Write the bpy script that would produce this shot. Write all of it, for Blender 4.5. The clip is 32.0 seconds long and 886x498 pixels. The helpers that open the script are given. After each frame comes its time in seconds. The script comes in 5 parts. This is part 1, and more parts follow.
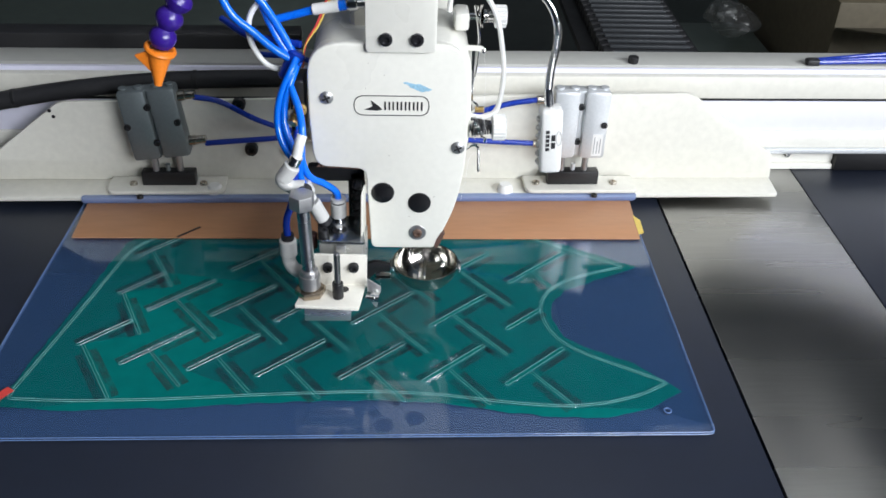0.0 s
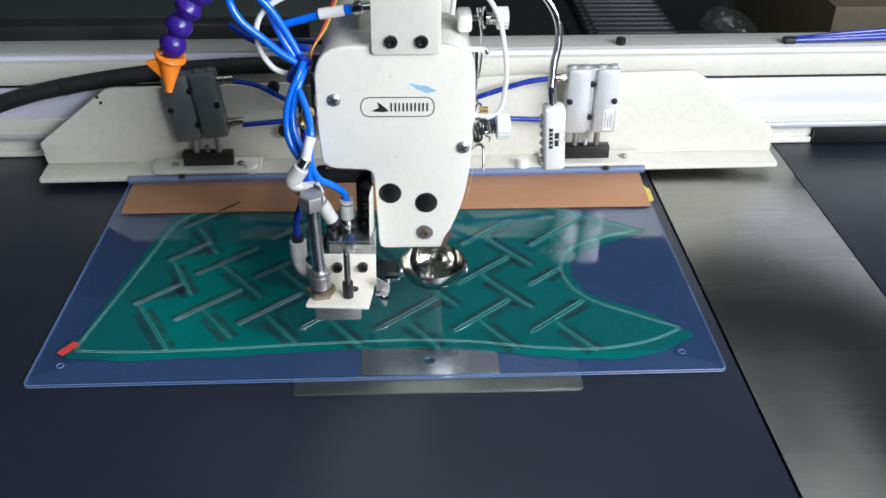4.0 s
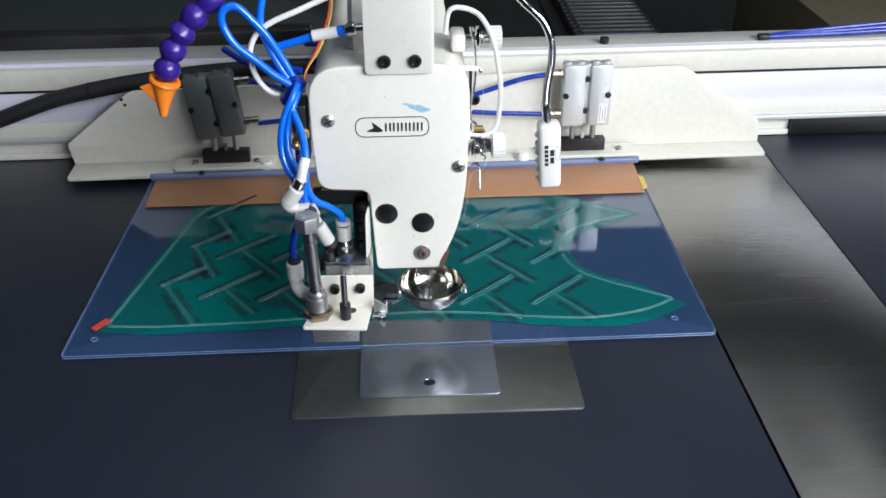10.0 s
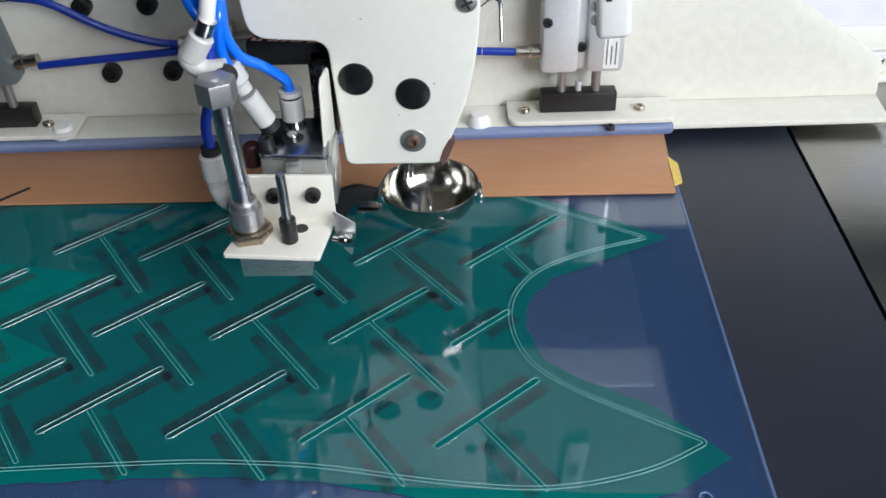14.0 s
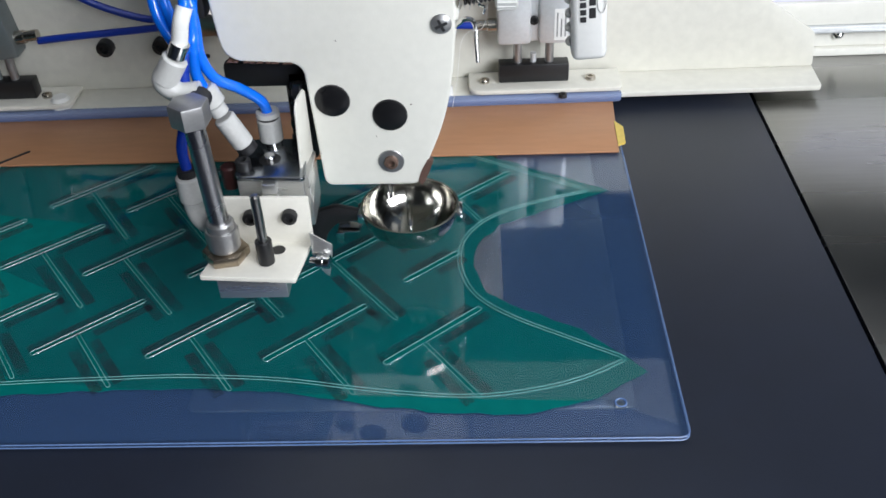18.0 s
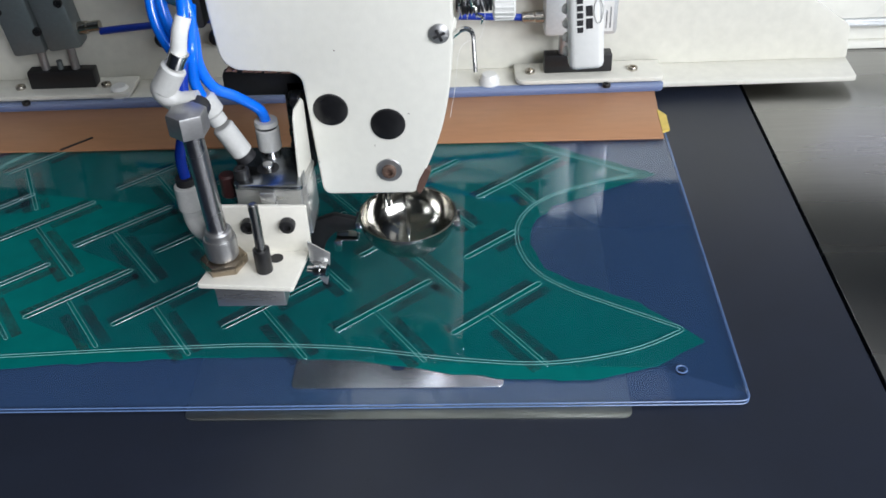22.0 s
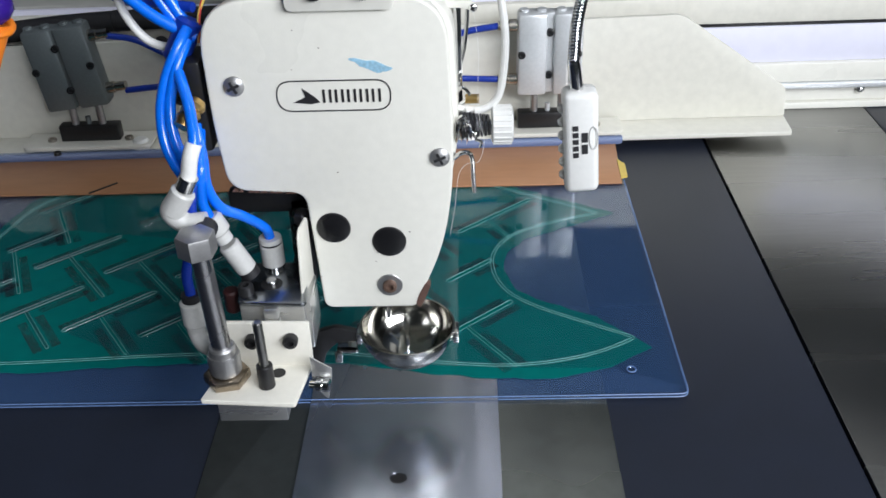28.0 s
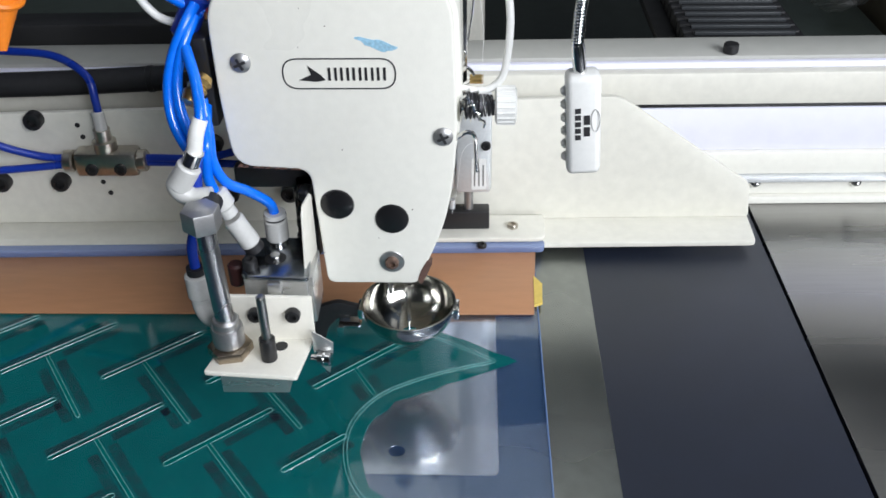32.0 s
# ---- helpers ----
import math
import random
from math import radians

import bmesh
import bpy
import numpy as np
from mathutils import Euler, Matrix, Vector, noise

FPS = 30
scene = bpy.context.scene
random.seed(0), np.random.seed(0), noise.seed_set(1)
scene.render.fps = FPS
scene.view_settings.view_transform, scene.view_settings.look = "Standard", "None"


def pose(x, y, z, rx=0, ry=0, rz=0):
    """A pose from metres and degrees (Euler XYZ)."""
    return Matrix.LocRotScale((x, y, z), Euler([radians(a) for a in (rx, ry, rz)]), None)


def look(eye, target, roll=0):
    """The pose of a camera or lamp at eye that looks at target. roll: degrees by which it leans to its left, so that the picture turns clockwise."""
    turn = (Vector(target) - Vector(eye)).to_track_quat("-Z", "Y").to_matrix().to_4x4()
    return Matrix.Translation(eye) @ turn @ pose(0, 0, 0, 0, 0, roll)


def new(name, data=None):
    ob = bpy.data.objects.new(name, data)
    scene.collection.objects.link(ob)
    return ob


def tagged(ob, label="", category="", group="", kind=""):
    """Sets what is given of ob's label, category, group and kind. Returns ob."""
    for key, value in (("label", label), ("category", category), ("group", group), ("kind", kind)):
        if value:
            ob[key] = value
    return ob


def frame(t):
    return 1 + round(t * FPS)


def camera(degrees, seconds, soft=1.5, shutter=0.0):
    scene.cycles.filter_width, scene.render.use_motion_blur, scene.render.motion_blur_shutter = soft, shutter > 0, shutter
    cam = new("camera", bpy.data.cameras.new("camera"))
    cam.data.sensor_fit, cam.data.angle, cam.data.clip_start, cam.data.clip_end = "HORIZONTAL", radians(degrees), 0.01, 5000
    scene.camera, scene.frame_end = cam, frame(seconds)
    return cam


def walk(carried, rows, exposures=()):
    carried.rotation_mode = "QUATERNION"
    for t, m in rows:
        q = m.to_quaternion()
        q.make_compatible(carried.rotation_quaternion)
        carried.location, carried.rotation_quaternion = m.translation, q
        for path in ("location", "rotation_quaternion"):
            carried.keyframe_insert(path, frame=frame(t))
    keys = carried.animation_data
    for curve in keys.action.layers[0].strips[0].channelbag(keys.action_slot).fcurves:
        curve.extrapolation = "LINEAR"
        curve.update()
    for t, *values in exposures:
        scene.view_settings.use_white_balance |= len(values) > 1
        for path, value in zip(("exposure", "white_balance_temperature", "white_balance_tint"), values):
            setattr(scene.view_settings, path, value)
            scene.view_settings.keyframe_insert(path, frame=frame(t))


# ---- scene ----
cam = camera(50.0, 32.0, soft=1.6)
PATH = [
    (0, (-0.0213, -0.6332, 0.5527), (0.0127, -0.0546, 0.1601), 2.17),
    (0.5, (-0.0317, -0.6589, 0.5635), (0.0115, -0.0792, 0.1735), 3.41),
    (1, (-0.0343, -0.6618, 0.5679), (0.0119, -0.0815, 0.1791), 3.24),
    (1.5, (-0.0330, -0.6573, 0.5661), (0.0156, -0.0757, 0.1796), 2.67),
    (2, (-0.0320, -0.6563, 0.5609), (0.0159, -0.0739, 0.1756), 2.14),
    (2.5, (-0.0325, -0.6559, 0.5576), (0.0140, -0.0720, 0.1744), 1.77),
    (3, (-0.0323, -0.6552, 0.5539), (0.0114, -0.0715, 0.1702), 1.59),
    (3.5, (-0.0296, -0.6529, 0.5499), (0.0049, -0.0683, 0.1664), 1.07),
    (5.5, (-0.0248, -0.6569, 0.5417), (0.0068, -0.0674, 0.1656), 0.86),
    (6, (-0.0261, -0.6584, 0.5393), (0.0063, -0.0678, 0.1648), 0.83),
    (6.5, (-0.0275, -0.6582, 0.5365), (0.0075, -0.0674, 0.1628), 0.89),
    (7, (-0.0268, -0.6560, 0.5343), (0.0107, -0.0647, 0.1615), 0.83),
    (7.5, (-0.0259, -0.6552, 0.5346), (0.0116, -0.0637, 0.1622), 0.78),
    (8, (-0.0248, -0.6587, 0.5354), (0.0106, -0.0665, 0.1638), 0.82),
    (8.5, (-0.0258, -0.6655, 0.5365), (0.0088, -0.0717, 0.1674), 0.78),
    (9, (-0.0248, -0.6676, 0.5368), (0.0045, -0.0699, 0.1737), 0.26),
    (9.5, (-0.0227, -0.6646, 0.5387), (0.0099, -0.0666, 0.1763), 0.06),
    (10, (-0.0204, -0.6549, 0.5371), (0.0092, -0.0573, 0.1738), -0.22),
    (10.5, (-0.0163, -0.6295, 0.5285), (0.0066, -0.0320, 0.1645), -0.47),
    (11, (-0.0097, -0.5914, 0.5190), (0.0027, -0.0004, 0.1441), -0.76),
    (11.5, (0.0049, -0.5397, 0.5047), (-0.0005, 0.0394, 0.1114), -1.23),
    (12, (0.0093, -0.5021, 0.4577), (-0.0207, 0.0696, 0.0550), -2.44),
    (12.5, (0.0187, -0.4601, 0.4188), (-0.0217, 0.1039, 0.0062), -3.21),
    (13, (0.0188, -0.4279, 0.4014), (-0.0132, 0.1281, -0.0228), -2.56),
    (13.5, (0.0251, -0.4122, 0.3911), (0.0016, 0.1421, -0.0358), -2.02),
    (14, (0.0297, -0.4084, 0.3879), (0.0083, 0.1417, -0.0444), -2.13),
    (14.5, (0.0360, -0.4062, 0.3848), (0.0104, 0.1457, -0.0451), -2.80),
    (16.5, (0.0443, -0.4044, 0.3883), (0.0248, 0.1469, -0.0426), -2.72),
    (17, (0.0443, -0.4038, 0.3891), (0.0256, 0.1471, -0.0424), -2.55),
    (17.5, (0.0446, -0.4047, 0.3906), (0.0227, 0.1497, -0.0361), -2.54),
    (18, (0.0480, -0.4029, 0.3908), (0.0192, 0.1518, -0.0352), -2.74),
    (18.5, (0.0408, -0.4051, 0.3932), (0.0210, 0.1490, -0.0341), -2.27),
    (19, (0.0391, -0.4062, 0.3940), (0.0215, 0.1471, -0.0345), -1.99),
    (19.5, (0.0421, -0.4062, 0.3932), (0.0222, 0.1495, -0.0321), -2.14),
    (20, (0.0467, -0.4053, 0.3908), (0.0200, 0.1518, -0.0321), -2.30),
    (20.5, (0.0413, -0.4051, 0.3933), (0.0176, 0.1508, -0.0314), -2.22),
    (21, (0.0417, -0.4032, 0.3947), (0.0211, 0.1529, -0.0300), -1.96),
    (21.5, (0.0448, -0.4038, 0.3938), (0.0224, 0.1517, -0.0316), -2.34),
    (22, (0.0500, -0.4036, 0.3921), (0.0206, 0.1545, -0.0294), -2.63),
    (22.5, (0.0480, -0.4058, 0.3941), (0.0215, 0.1533, -0.0263), -2.30),
    (23, (0.0466, -0.4070, 0.3970), (0.0214, 0.1547, -0.0200), -2.13),
    (23.5, (0.0479, -0.4065, 0.4002), (0.0171, 0.1567, -0.0144), -2.56),
    (24, (0.0487, -0.4043, 0.4016), (0.0132, 0.1634, -0.0063), -2.85),
    (24.5, (0.0425, -0.4030, 0.4013), (0.0192, 0.1667, -0.0047), -2.17),
    (26.5, (0.0474, -0.4015, 0.4096), (0.0187, 0.1803, 0.0214), -1.92),
    (27, (0.0505, -0.3984, 0.4154), (0.0196, 0.1839, 0.0281), -2.13),
    (27.5, (0.0471, -0.4003, 0.4165), (0.0238, 0.1858, 0.0344), -2.05),
    (28, (0.0442, -0.4007, 0.4182), (0.0243, 0.1891, 0.0417), -1.99),
    (28.5, (0.0442, -0.3996, 0.4199), (0.0202, 0.1902, 0.0436), -1.89),
    (29, (0.0472, -0.3969, 0.4210), (0.0180, 0.1882, 0.0379), -1.90),
    (29.5, (0.0483, -0.3973, 0.4219), (0.0205, 0.1883, 0.0395), -1.77),
    (30, (0.0535, -0.3926, 0.4249), (0.0221, 0.1921, 0.0414), -1.83),
    (30.5, (0.0613, -0.3848, 0.4265), (0.0298, 0.1914, 0.0303), -2.33),
    (31, (0.0568, -0.3975, 0.4210), (0.0380, 0.1847, 0.0328), -1.97),
    (31.5, (0.0505, -0.4022, 0.4228), (0.0250, 0.1811, 0.0366), -1.57),
    (32, (0.0475, -0.4045, 0.4243), (0.0223, 0.1742, 0.0313), -1.19),
]
walk(cam, [(t, look(eye, target, roll)) for t, eye, target, roll in PATH],
     exposures=[(0, 0.09), (10.5, 0.09), (13, -0.10), (29.5, -0.13), (31, -0.06), (32, -0.08)])

# where the template's right-hand locating hole is, second by second
TRAVEL = [
    (0, 0.2045, -0.0627),
    (0.5, 0.2143, -0.0570),
    (1, 0.2342, -0.0477),
    (1.5, 0.2524, -0.0334),
    (2, 0.2680, -0.0183),
    (2.5, 0.2584, -0.0248),
    (3, 0.2477, -0.0242),
    (3.5, 0.2359, -0.0094),
    (5.5, 0.2205, 0.0195),
    (6, 0.2346, 0.0329),
    (6.5, 0.2531, 0.0494),
    (7, 0.2706, 0.0643),
    (7.5, 0.2653, 0.0600),
    (8, 0.2537, 0.0555),
    (8.5, 0.2453, 0.0714),
    (9, 0.2342, 0.0892),
    (9.5, 0.2382, 0.0832),
    (10, 0.2393, 0.0804),
    (10.5, 0.2381, 0.0792),
    (11, 0.2115, 0.0306),
    (11.5, 0.1281, -0.1240),
    (12, 0.1188, -0.1393),
    (12.5, 0.1161, -0.1403),
    (13, 0.1160, -0.1417),
    (13.5, 0.1240, -0.1344),
    (14, 0.1416, -0.1183),
    (14.5, 0.1573, -0.1041),
    (16.5, 0.1641, -0.0889),
    (17, 0.1508, -0.0732),
    (17.5, 0.1364, -0.0557),
    (18, 0.1225, -0.0401),
    (18.5, 0.1312, -0.0497),
    (19, 0.1422, -0.0519),
    (19.5, 0.1558, -0.0395),
    (20, 0.1738, -0.0216),
    (20.5, 0.1881, -0.0109),
    (21, 0.1842, -0.0140),
    (21.5, 0.1737, -0.0217),
    (22, 0.1628, -0.0078),
    (22.5, 0.1491, 0.0093),
    (23, 0.1338, 0.0284),
    (23.5, 0.1311, 0.0323),
    (24, 0.1419, 0.0185),
    (24.5, 0.1547, 0.0302),
    (26.5, 0.1868, 0.0595),
    (27, 0.1771, 0.0633),
    (27.5, 0.1667, 0.0746),
    (28, 0.1509, 0.0940),
    (28.5, 0.1535, 0.0899),
    (29, 0.1554, 0.0863),
    (29.5, 0.1550, 0.0862),
    (30, 0.1489, 0.0739),
    (30.5, 0.0755, -0.0857),
    (31, 0.0616, -0.1224),
    (31.5, 0.0596, -0.1232),
    (32, 0.0577, -0.1265),
]

# ---- light: a closed workshop with ceiling lights ----
world = bpy.data.worlds.new("world")
scene.world = world
world.use_nodes = True
world.node_tree.nodes["Background"].inputs[0].default_value = (0.75, 0.85, 1.0, 1)
world.node_tree.nodes["Background"].inputs[1].default_value = 0.03


def ceiling_lamp(x, y, z, sx, sy, watts):
    lamp = bpy.data.lights.new("ceiling_lamp", "AREA")
    lamp.shape, lamp.size, lamp.size_y, lamp.energy = "RECTANGLE", sx, sy, watts
    lamp.color = (0.94, 0.965, 1.0)
    ob = new("ceiling_lamp", lamp)
    ob.matrix_basis = pose(x, y, z)
    return ob


# all out of view; fourth and last are panels added for sheen on the table
LAMPS = [(-0.95, 0.35, 2.55, 0.16, 1.2, 1), (0.75, 0.75, 2.55, 0.16, 1.2, 6), (0.75, -1.1, 2.55, 0.16, 1.2, 10), (1.5, 1.7, 2.55, 0.7, 1.6, 1.75), (-0.95, -1.2, 2.55, 0.16, 1.2, 1), (-0.15, 2.5, 2.55, 0.08, 0.5, 1.2), (0.28, 2.15, 2.55, 1.1, 0.9, 1.1)]
for row in LAMPS:
    ceiling_lamp(*row)

# soft light added behind the camera to brighten front faces; its window is unseen
front_fill = bpy.data.lights.new("front_fill_light", "AREA")
front_fill.shape, front_fill.size, front_fill.size_y, front_fill.energy, front_fill.color = "RECTANGLE", 2.0, 0.9, 111, (0.915, 0.950, 1.02)
front_fill_ob = new("front_fill_light", front_fill)
front_fill_ob.matrix_basis = look((1.55, -1.66, 1.25), (0.10, 0.0, 0.2))


# ---- materials ----
def material(name, color, rough=0.5, metal=0.0, vary=0.12, scale=40.0, bump=0.0, bump_scale=300.0, stretch=(1, 1, 1), spec=0.5, coat=0.0, rough_vary=0.1):
    m = bpy.data.materials.new(name)
    m.use_nodes = True
    n, l = m.node_tree.nodes, m.node_tree.links
    b = n["Principled BSDF"]
    b.inputs["Roughness"].default_value, b.inputs["Metallic"].default_value = rough, metal
    b.inputs["Specular IOR Level"].default_value = spec
    b.inputs["Coat Weight"].default_value = coat
    tc, mp = n.new("ShaderNodeTexCoord"), n.new("ShaderNodeMapping")
    mp.inputs["Scale"].default_value = stretch
    l.new(tc.outputs["Object"], mp.inputs["Vector"])
    big, fine = n.new("ShaderNodeTexNoise"), n.new("ShaderNodeTexNoise")
    big.inputs["Scale"].default_value, big.inputs["Detail"].default_value = scale * 0.2, 4
    fine.inputs["Scale"].default_value, fine.inputs["Detail"].default_value = scale * 6, 3
    l.new(mp.outputs[0], big.inputs["Vector"])
    l.new(mp.outputs[0], fine.inputs["Vector"])
    mix = n.new("ShaderNodeMath")
    mix.operation = "ADD"
    l.new(big.outputs["Fac"], mix.inputs[0])
    l.new(fine.outputs["Fac"], mix.inputs[1])
    ramp = n.new("ShaderNodeMapRange")
    ramp.inputs["From Min"].default_value, ramp.inputs["From Max"].default_value = 0.7, 1.3
    ramp.inputs["To Min"].default_value, ramp.inputs["To Max"].default_value = 1 - vary, 1 + vary
    l.new(mix.outputs[0], ramp.inputs[0])
    mul = n.new("ShaderNodeVectorMath")
    mul.operation = "SCALE"
    mul.inputs[0].default_value = color
    l.new(ramp.outputs[0], mul.inputs["Scale"])
    l.new(mul.outputs[0], b.inputs["Base Color"])
    rr = n.new("ShaderNodeMapRange")
    rr.inputs["From Min"].default_value, rr.inputs["From Max"].default_value = 0.35, 0.65
    rr.inputs["To Min"].default_value, rr.inputs["To Max"].default_value = max(rough - rough_vary, 0.02), min(rough + rough_vary, 1)
    l.new(big.outputs["Fac"], rr.inputs[0])
    l.new(rr.outputs[0], b.inputs["Roughness"])
    if bump:
        bn, bp = n.new("ShaderNodeTexNoise"), n.new("ShaderNodeBump")
        bn.inputs["Scale"].default_value, bn.inputs["Detail"].default_value = bump_scale, 2
        bp.inputs["Strength"].default_value, bp.inputs["Distance"].default_value = bump, 0.001
        l.new(mp.outputs[0], bn.inputs["Vector"])
        l.new(bn.outputs["Fac"], bp.inputs["Height"])
        l.new(bp.outputs[0], b.inputs["Normal"])
    return m


def clear_film(name, tint, haze, haze_amount, gloss_rough=0.03, gloss_least=0.04):
    """Clear plastic: lets light through with a tint, is a little milky, and has a glossy skin."""
    m = bpy.data.materials.new(name)
    m.use_nodes = True
    n, l = m.node_tree.nodes, m.node_tree.links
    n.clear()
    out = n.new("ShaderNodeOutputMaterial")
    clear, milk, gloss = n.new("ShaderNodeBsdfTransparent"), n.new("ShaderNodeBsdfDiffuse"), n.new("ShaderNodeBsdfGlossy")
    clear.inputs[0].default_value, milk.inputs[0].default_value = (*tint, 1), (*haze, 1)
    gloss.inputs["Roughness"].default_value = gloss_rough
    tc, no, bp = n.new("ShaderNodeTexCoord"), n.new("ShaderNodeTexNoise"), n.new("ShaderNodeBump")
    no.inputs["Scale"].default_value = 14
    bp.inputs["Strength"].default_value, bp.inputs["Distance"].default_value = 0.06, 0.002
    l.new(tc.outputs["Object"], no.inputs["Vector"])
    l.new(no.outputs["Fac"], bp.inputs["Height"])
    l.new(bp.outputs[0], gloss.inputs["Normal"])
    a, b, f = n.new("ShaderNodeMixShader"), n.new("ShaderNodeMixShader"), n.new("ShaderNodeLayerWeight")
    f.inputs["Blend"].default_value = 0.5
    power, mad = n.new("ShaderNodeMath"), n.new("ShaderNodeMath")
    power.operation, mad.operation = "POWER", "MULTIPLY_ADD"
    power.inputs[1].default_value, mad.inputs[1].default_value, mad.inputs[2].default_value = 5.0, 0.9, gloss_least
    l.new(f.outputs["Facing"], power.inputs[0])
    l.new(power.outputs[0], mad.inputs[0])
    a.inputs[0].default_value = haze_amount
    l.new(clear.outputs[0], a.inputs[1])
    l.new(milk.outputs[0], a.inputs[2])
    l.new(mad.outputs[0], b.inputs[0])
    l.new(a.outputs[0], b.inputs[1])
    l.new(gloss.outputs[0], b.inputs[2])
    l.new(b.outputs[0], out.inputs[0])
    return m


def speckled(name, color, scale):
    """A worn, patchy coat of adhesive through which the cloth shows."""
    m = bpy.data.materials.new(name)
    m.use_nodes = True
    n, l = m.node_tree.nodes, m.node_tree.links
    tc, fine, big, add, ramp = n.new("ShaderNodeTexCoord"), n.new("ShaderNodeTexNoise"), n.new("ShaderNodeTexNoise"), n.new("ShaderNodeMath"), n.new("ShaderNodeMapRange")
    fine.inputs["Scale"].default_value, big.inputs["Scale"].default_value = scale, scale * 0.12
    add.operation = "ADD"
    for k, tex in enumerate((fine, big)):
        l.new(tc.outputs["Object"], tex.inputs["Vector"])
        l.new(tex.outputs["Fac"], add.inputs[k])
    ramp.inputs["From Min"].default_value, ramp.inputs["From Max"].default_value = 0.72, 1.2
    ramp.inputs["To Min"].default_value, ramp.inputs["To Max"].default_value = 0.02, 0.30
    l.new(add.outputs[0], ramp.inputs[0])
    b = n["Principled BSDF"]
    b.inputs["Base Color"].default_value, b.inputs["Roughness"].default_value = (*color, 1), 0.7
    b.inputs["Specular IOR Level"].default_value = 0.1
    l.new(ramp.outputs[0], b.inputs["Alpha"])
    return m


CREAM = material("cream_paint", (0.765, 0.755, 0.685), 0.36, vary=0.03, scale=30, bump=0.06, bump_scale=900)
# the same cream, darkened to tone down the light on carriage and beam
CREAM_DARKER = material("cream_paint_darker", (0.70, 0.685, 0.61), 0.42, vary=0.06, scale=20, bump=0.05, bump_scale=700)
SLATE = material("slate_laminate", (0.0100, 0.0140, 0.0260), 0.42, vary=0.12, scale=6, bump=0.03, bump_scale=2500, spec=0.55)
STEEL = material("brushed_steel", (0.305, 0.303, 0.292), 0.28, 1.0, vary=0.06, scale=14, bump=0.02, bump_scale=160, stretch=(0.25, 3, 1), rough_vary=0.05)
PLATE = material("ground_steel_plate", (0.27, 0.285, 0.265), 0.30, 0.93, vary=0.10, scale=14, bump=0.015, bump_scale=200, rough_vary=0.08)
POLISHED = material("polished_plate", (0.60, 0.64, 0.74), 0.25, 0.95, vary=0.05, scale=30, bump=0.02, bump_scale=40, stretch=(3, 0.4, 1), rough_vary=0.05)
CHROME = material("chrome", (0.74, 0.74, 0.73), 0.12, 1.0, vary=0.03, rough_vary=0.04)
ALU = material("anodised_aluminium", (0.66, 0.68, 0.69), 0.42, 0.45, vary=0.06, scale=60, bump=0.03, bump_scale=1200)
BRIGHT = material("machined_aluminium", (0.68, 0.68, 0.67), 0.32, 0.9, vary=0.08, scale=50, bump=0.03, bump_scale=500, stretch=(1, 1, 8))
# darker grey variant of the aluminium, used on the left cylinder
DARK_ALU = material("darker_grey_aluminium", (0.182, 0.210, 0.217), 0.42, 0.5, vary=0.06, scale=60, bump=0.03, bump_scale=1200)
POST = material("turned_steel", (0.46, 0.46, 0.47), 0.3, 1.0, vary=0.08, scale=60)
CUP = material("polished_cup_steel", (0.44, 0.43, 0.395), 0.17, 1.0, vary=0.10, scale=40, rough_vary=0.06)
GUN = material("blued_steel", (0.11, 0.11, 0.12), 0.3, 0.9, vary=0.2, scale=60)
BLACK = material("black_oxide", (0.012, 0.012, 0.013), 0.42, vary=0.2, scale=80)
RUBBER = material("black_rubber", (0.015, 0.015, 0.017), 0.55, vary=0.2, scale=50)
MAROON = material("dark_red_cap", (0.035, 0.010, 0.010), 0.4, vary=0.2)
BRASS = material("brass", (0.62, 0.42, 0.16), 0.28, 1.0, vary=0.1)
GREY_METAL = material("grey_metal", (0.40, 0.40, 0.40), 0.4, 0.85, vary=0.08, scale=80)
BRONZE = material("bronzed_nut", (0.42, 0.35, 0.27), 0.3, 1.0, vary=0.15)
RUSTY = material("rusty_screw", (0.20, 0.13, 0.10), 0.5, 0.5, vary=0.35, scale=200)
PLUG = material("glossy_black_plastic", (0.008, 0.008, 0.009), 0.34, vary=0.1, scale=60)
MIRROR = material("polished_dark_steel", (0.36, 0.38, 0.40), 0.22, 1.0, vary=0.12, scale=60, rough_vary=0.05)
WARM = material("warm_white_paint", (0.80, 0.775, 0.69), 0.35, vary=0.04, scale=40, bump=0.04, bump_scale=800)
THREAD = material("white_thread", (0.8, 0.8, 0.78), 0.7, vary=0.05)
NUT = material("nickel_nut", (0.50, 0.46, 0.40), 0.25, 1.0, vary=0.15)
BLUE = material("blue_air_tube", (0.002, 0.15, 0.80), 0.22, vary=0.1, scale=60, spec=0.6)
BLUE_DARK = material("dark_blue_air_tube", (0.006, 0.035, 0.33), 0.3, vary=0.1, scale=60)
WHITE = material("white_plastic", (0.80, 0.80, 0.77), 0.3, vary=0.03, scale=60)
PEARL = material("white_fitting", (0.56, 0.56, 0.54), 0.25, vary=0.05, scale=90)
VIOLET = material("violet_hose_plastic", (0.035, 0.012, 0.22), 0.28, vary=0.12, scale=50)
ORANGE = material("orange_nozzle_plastic", (0.82, 0.22, 0.02), 0.35, vary=0.08, scale=60)
KRAFT = material("brown_board", (0.42, 0.21, 0.105), 0.45, vary=0.07, scale=18, bump=0.03, bump_scale=400, stretch=(0.4, 2, 1))
FABRIC = material("green_woven_fabric", (0.0, 0.143, 0.133), 0.6, vary=0.10, scale=12, bump=0.12, bump_scale=2200, spec=0.06)
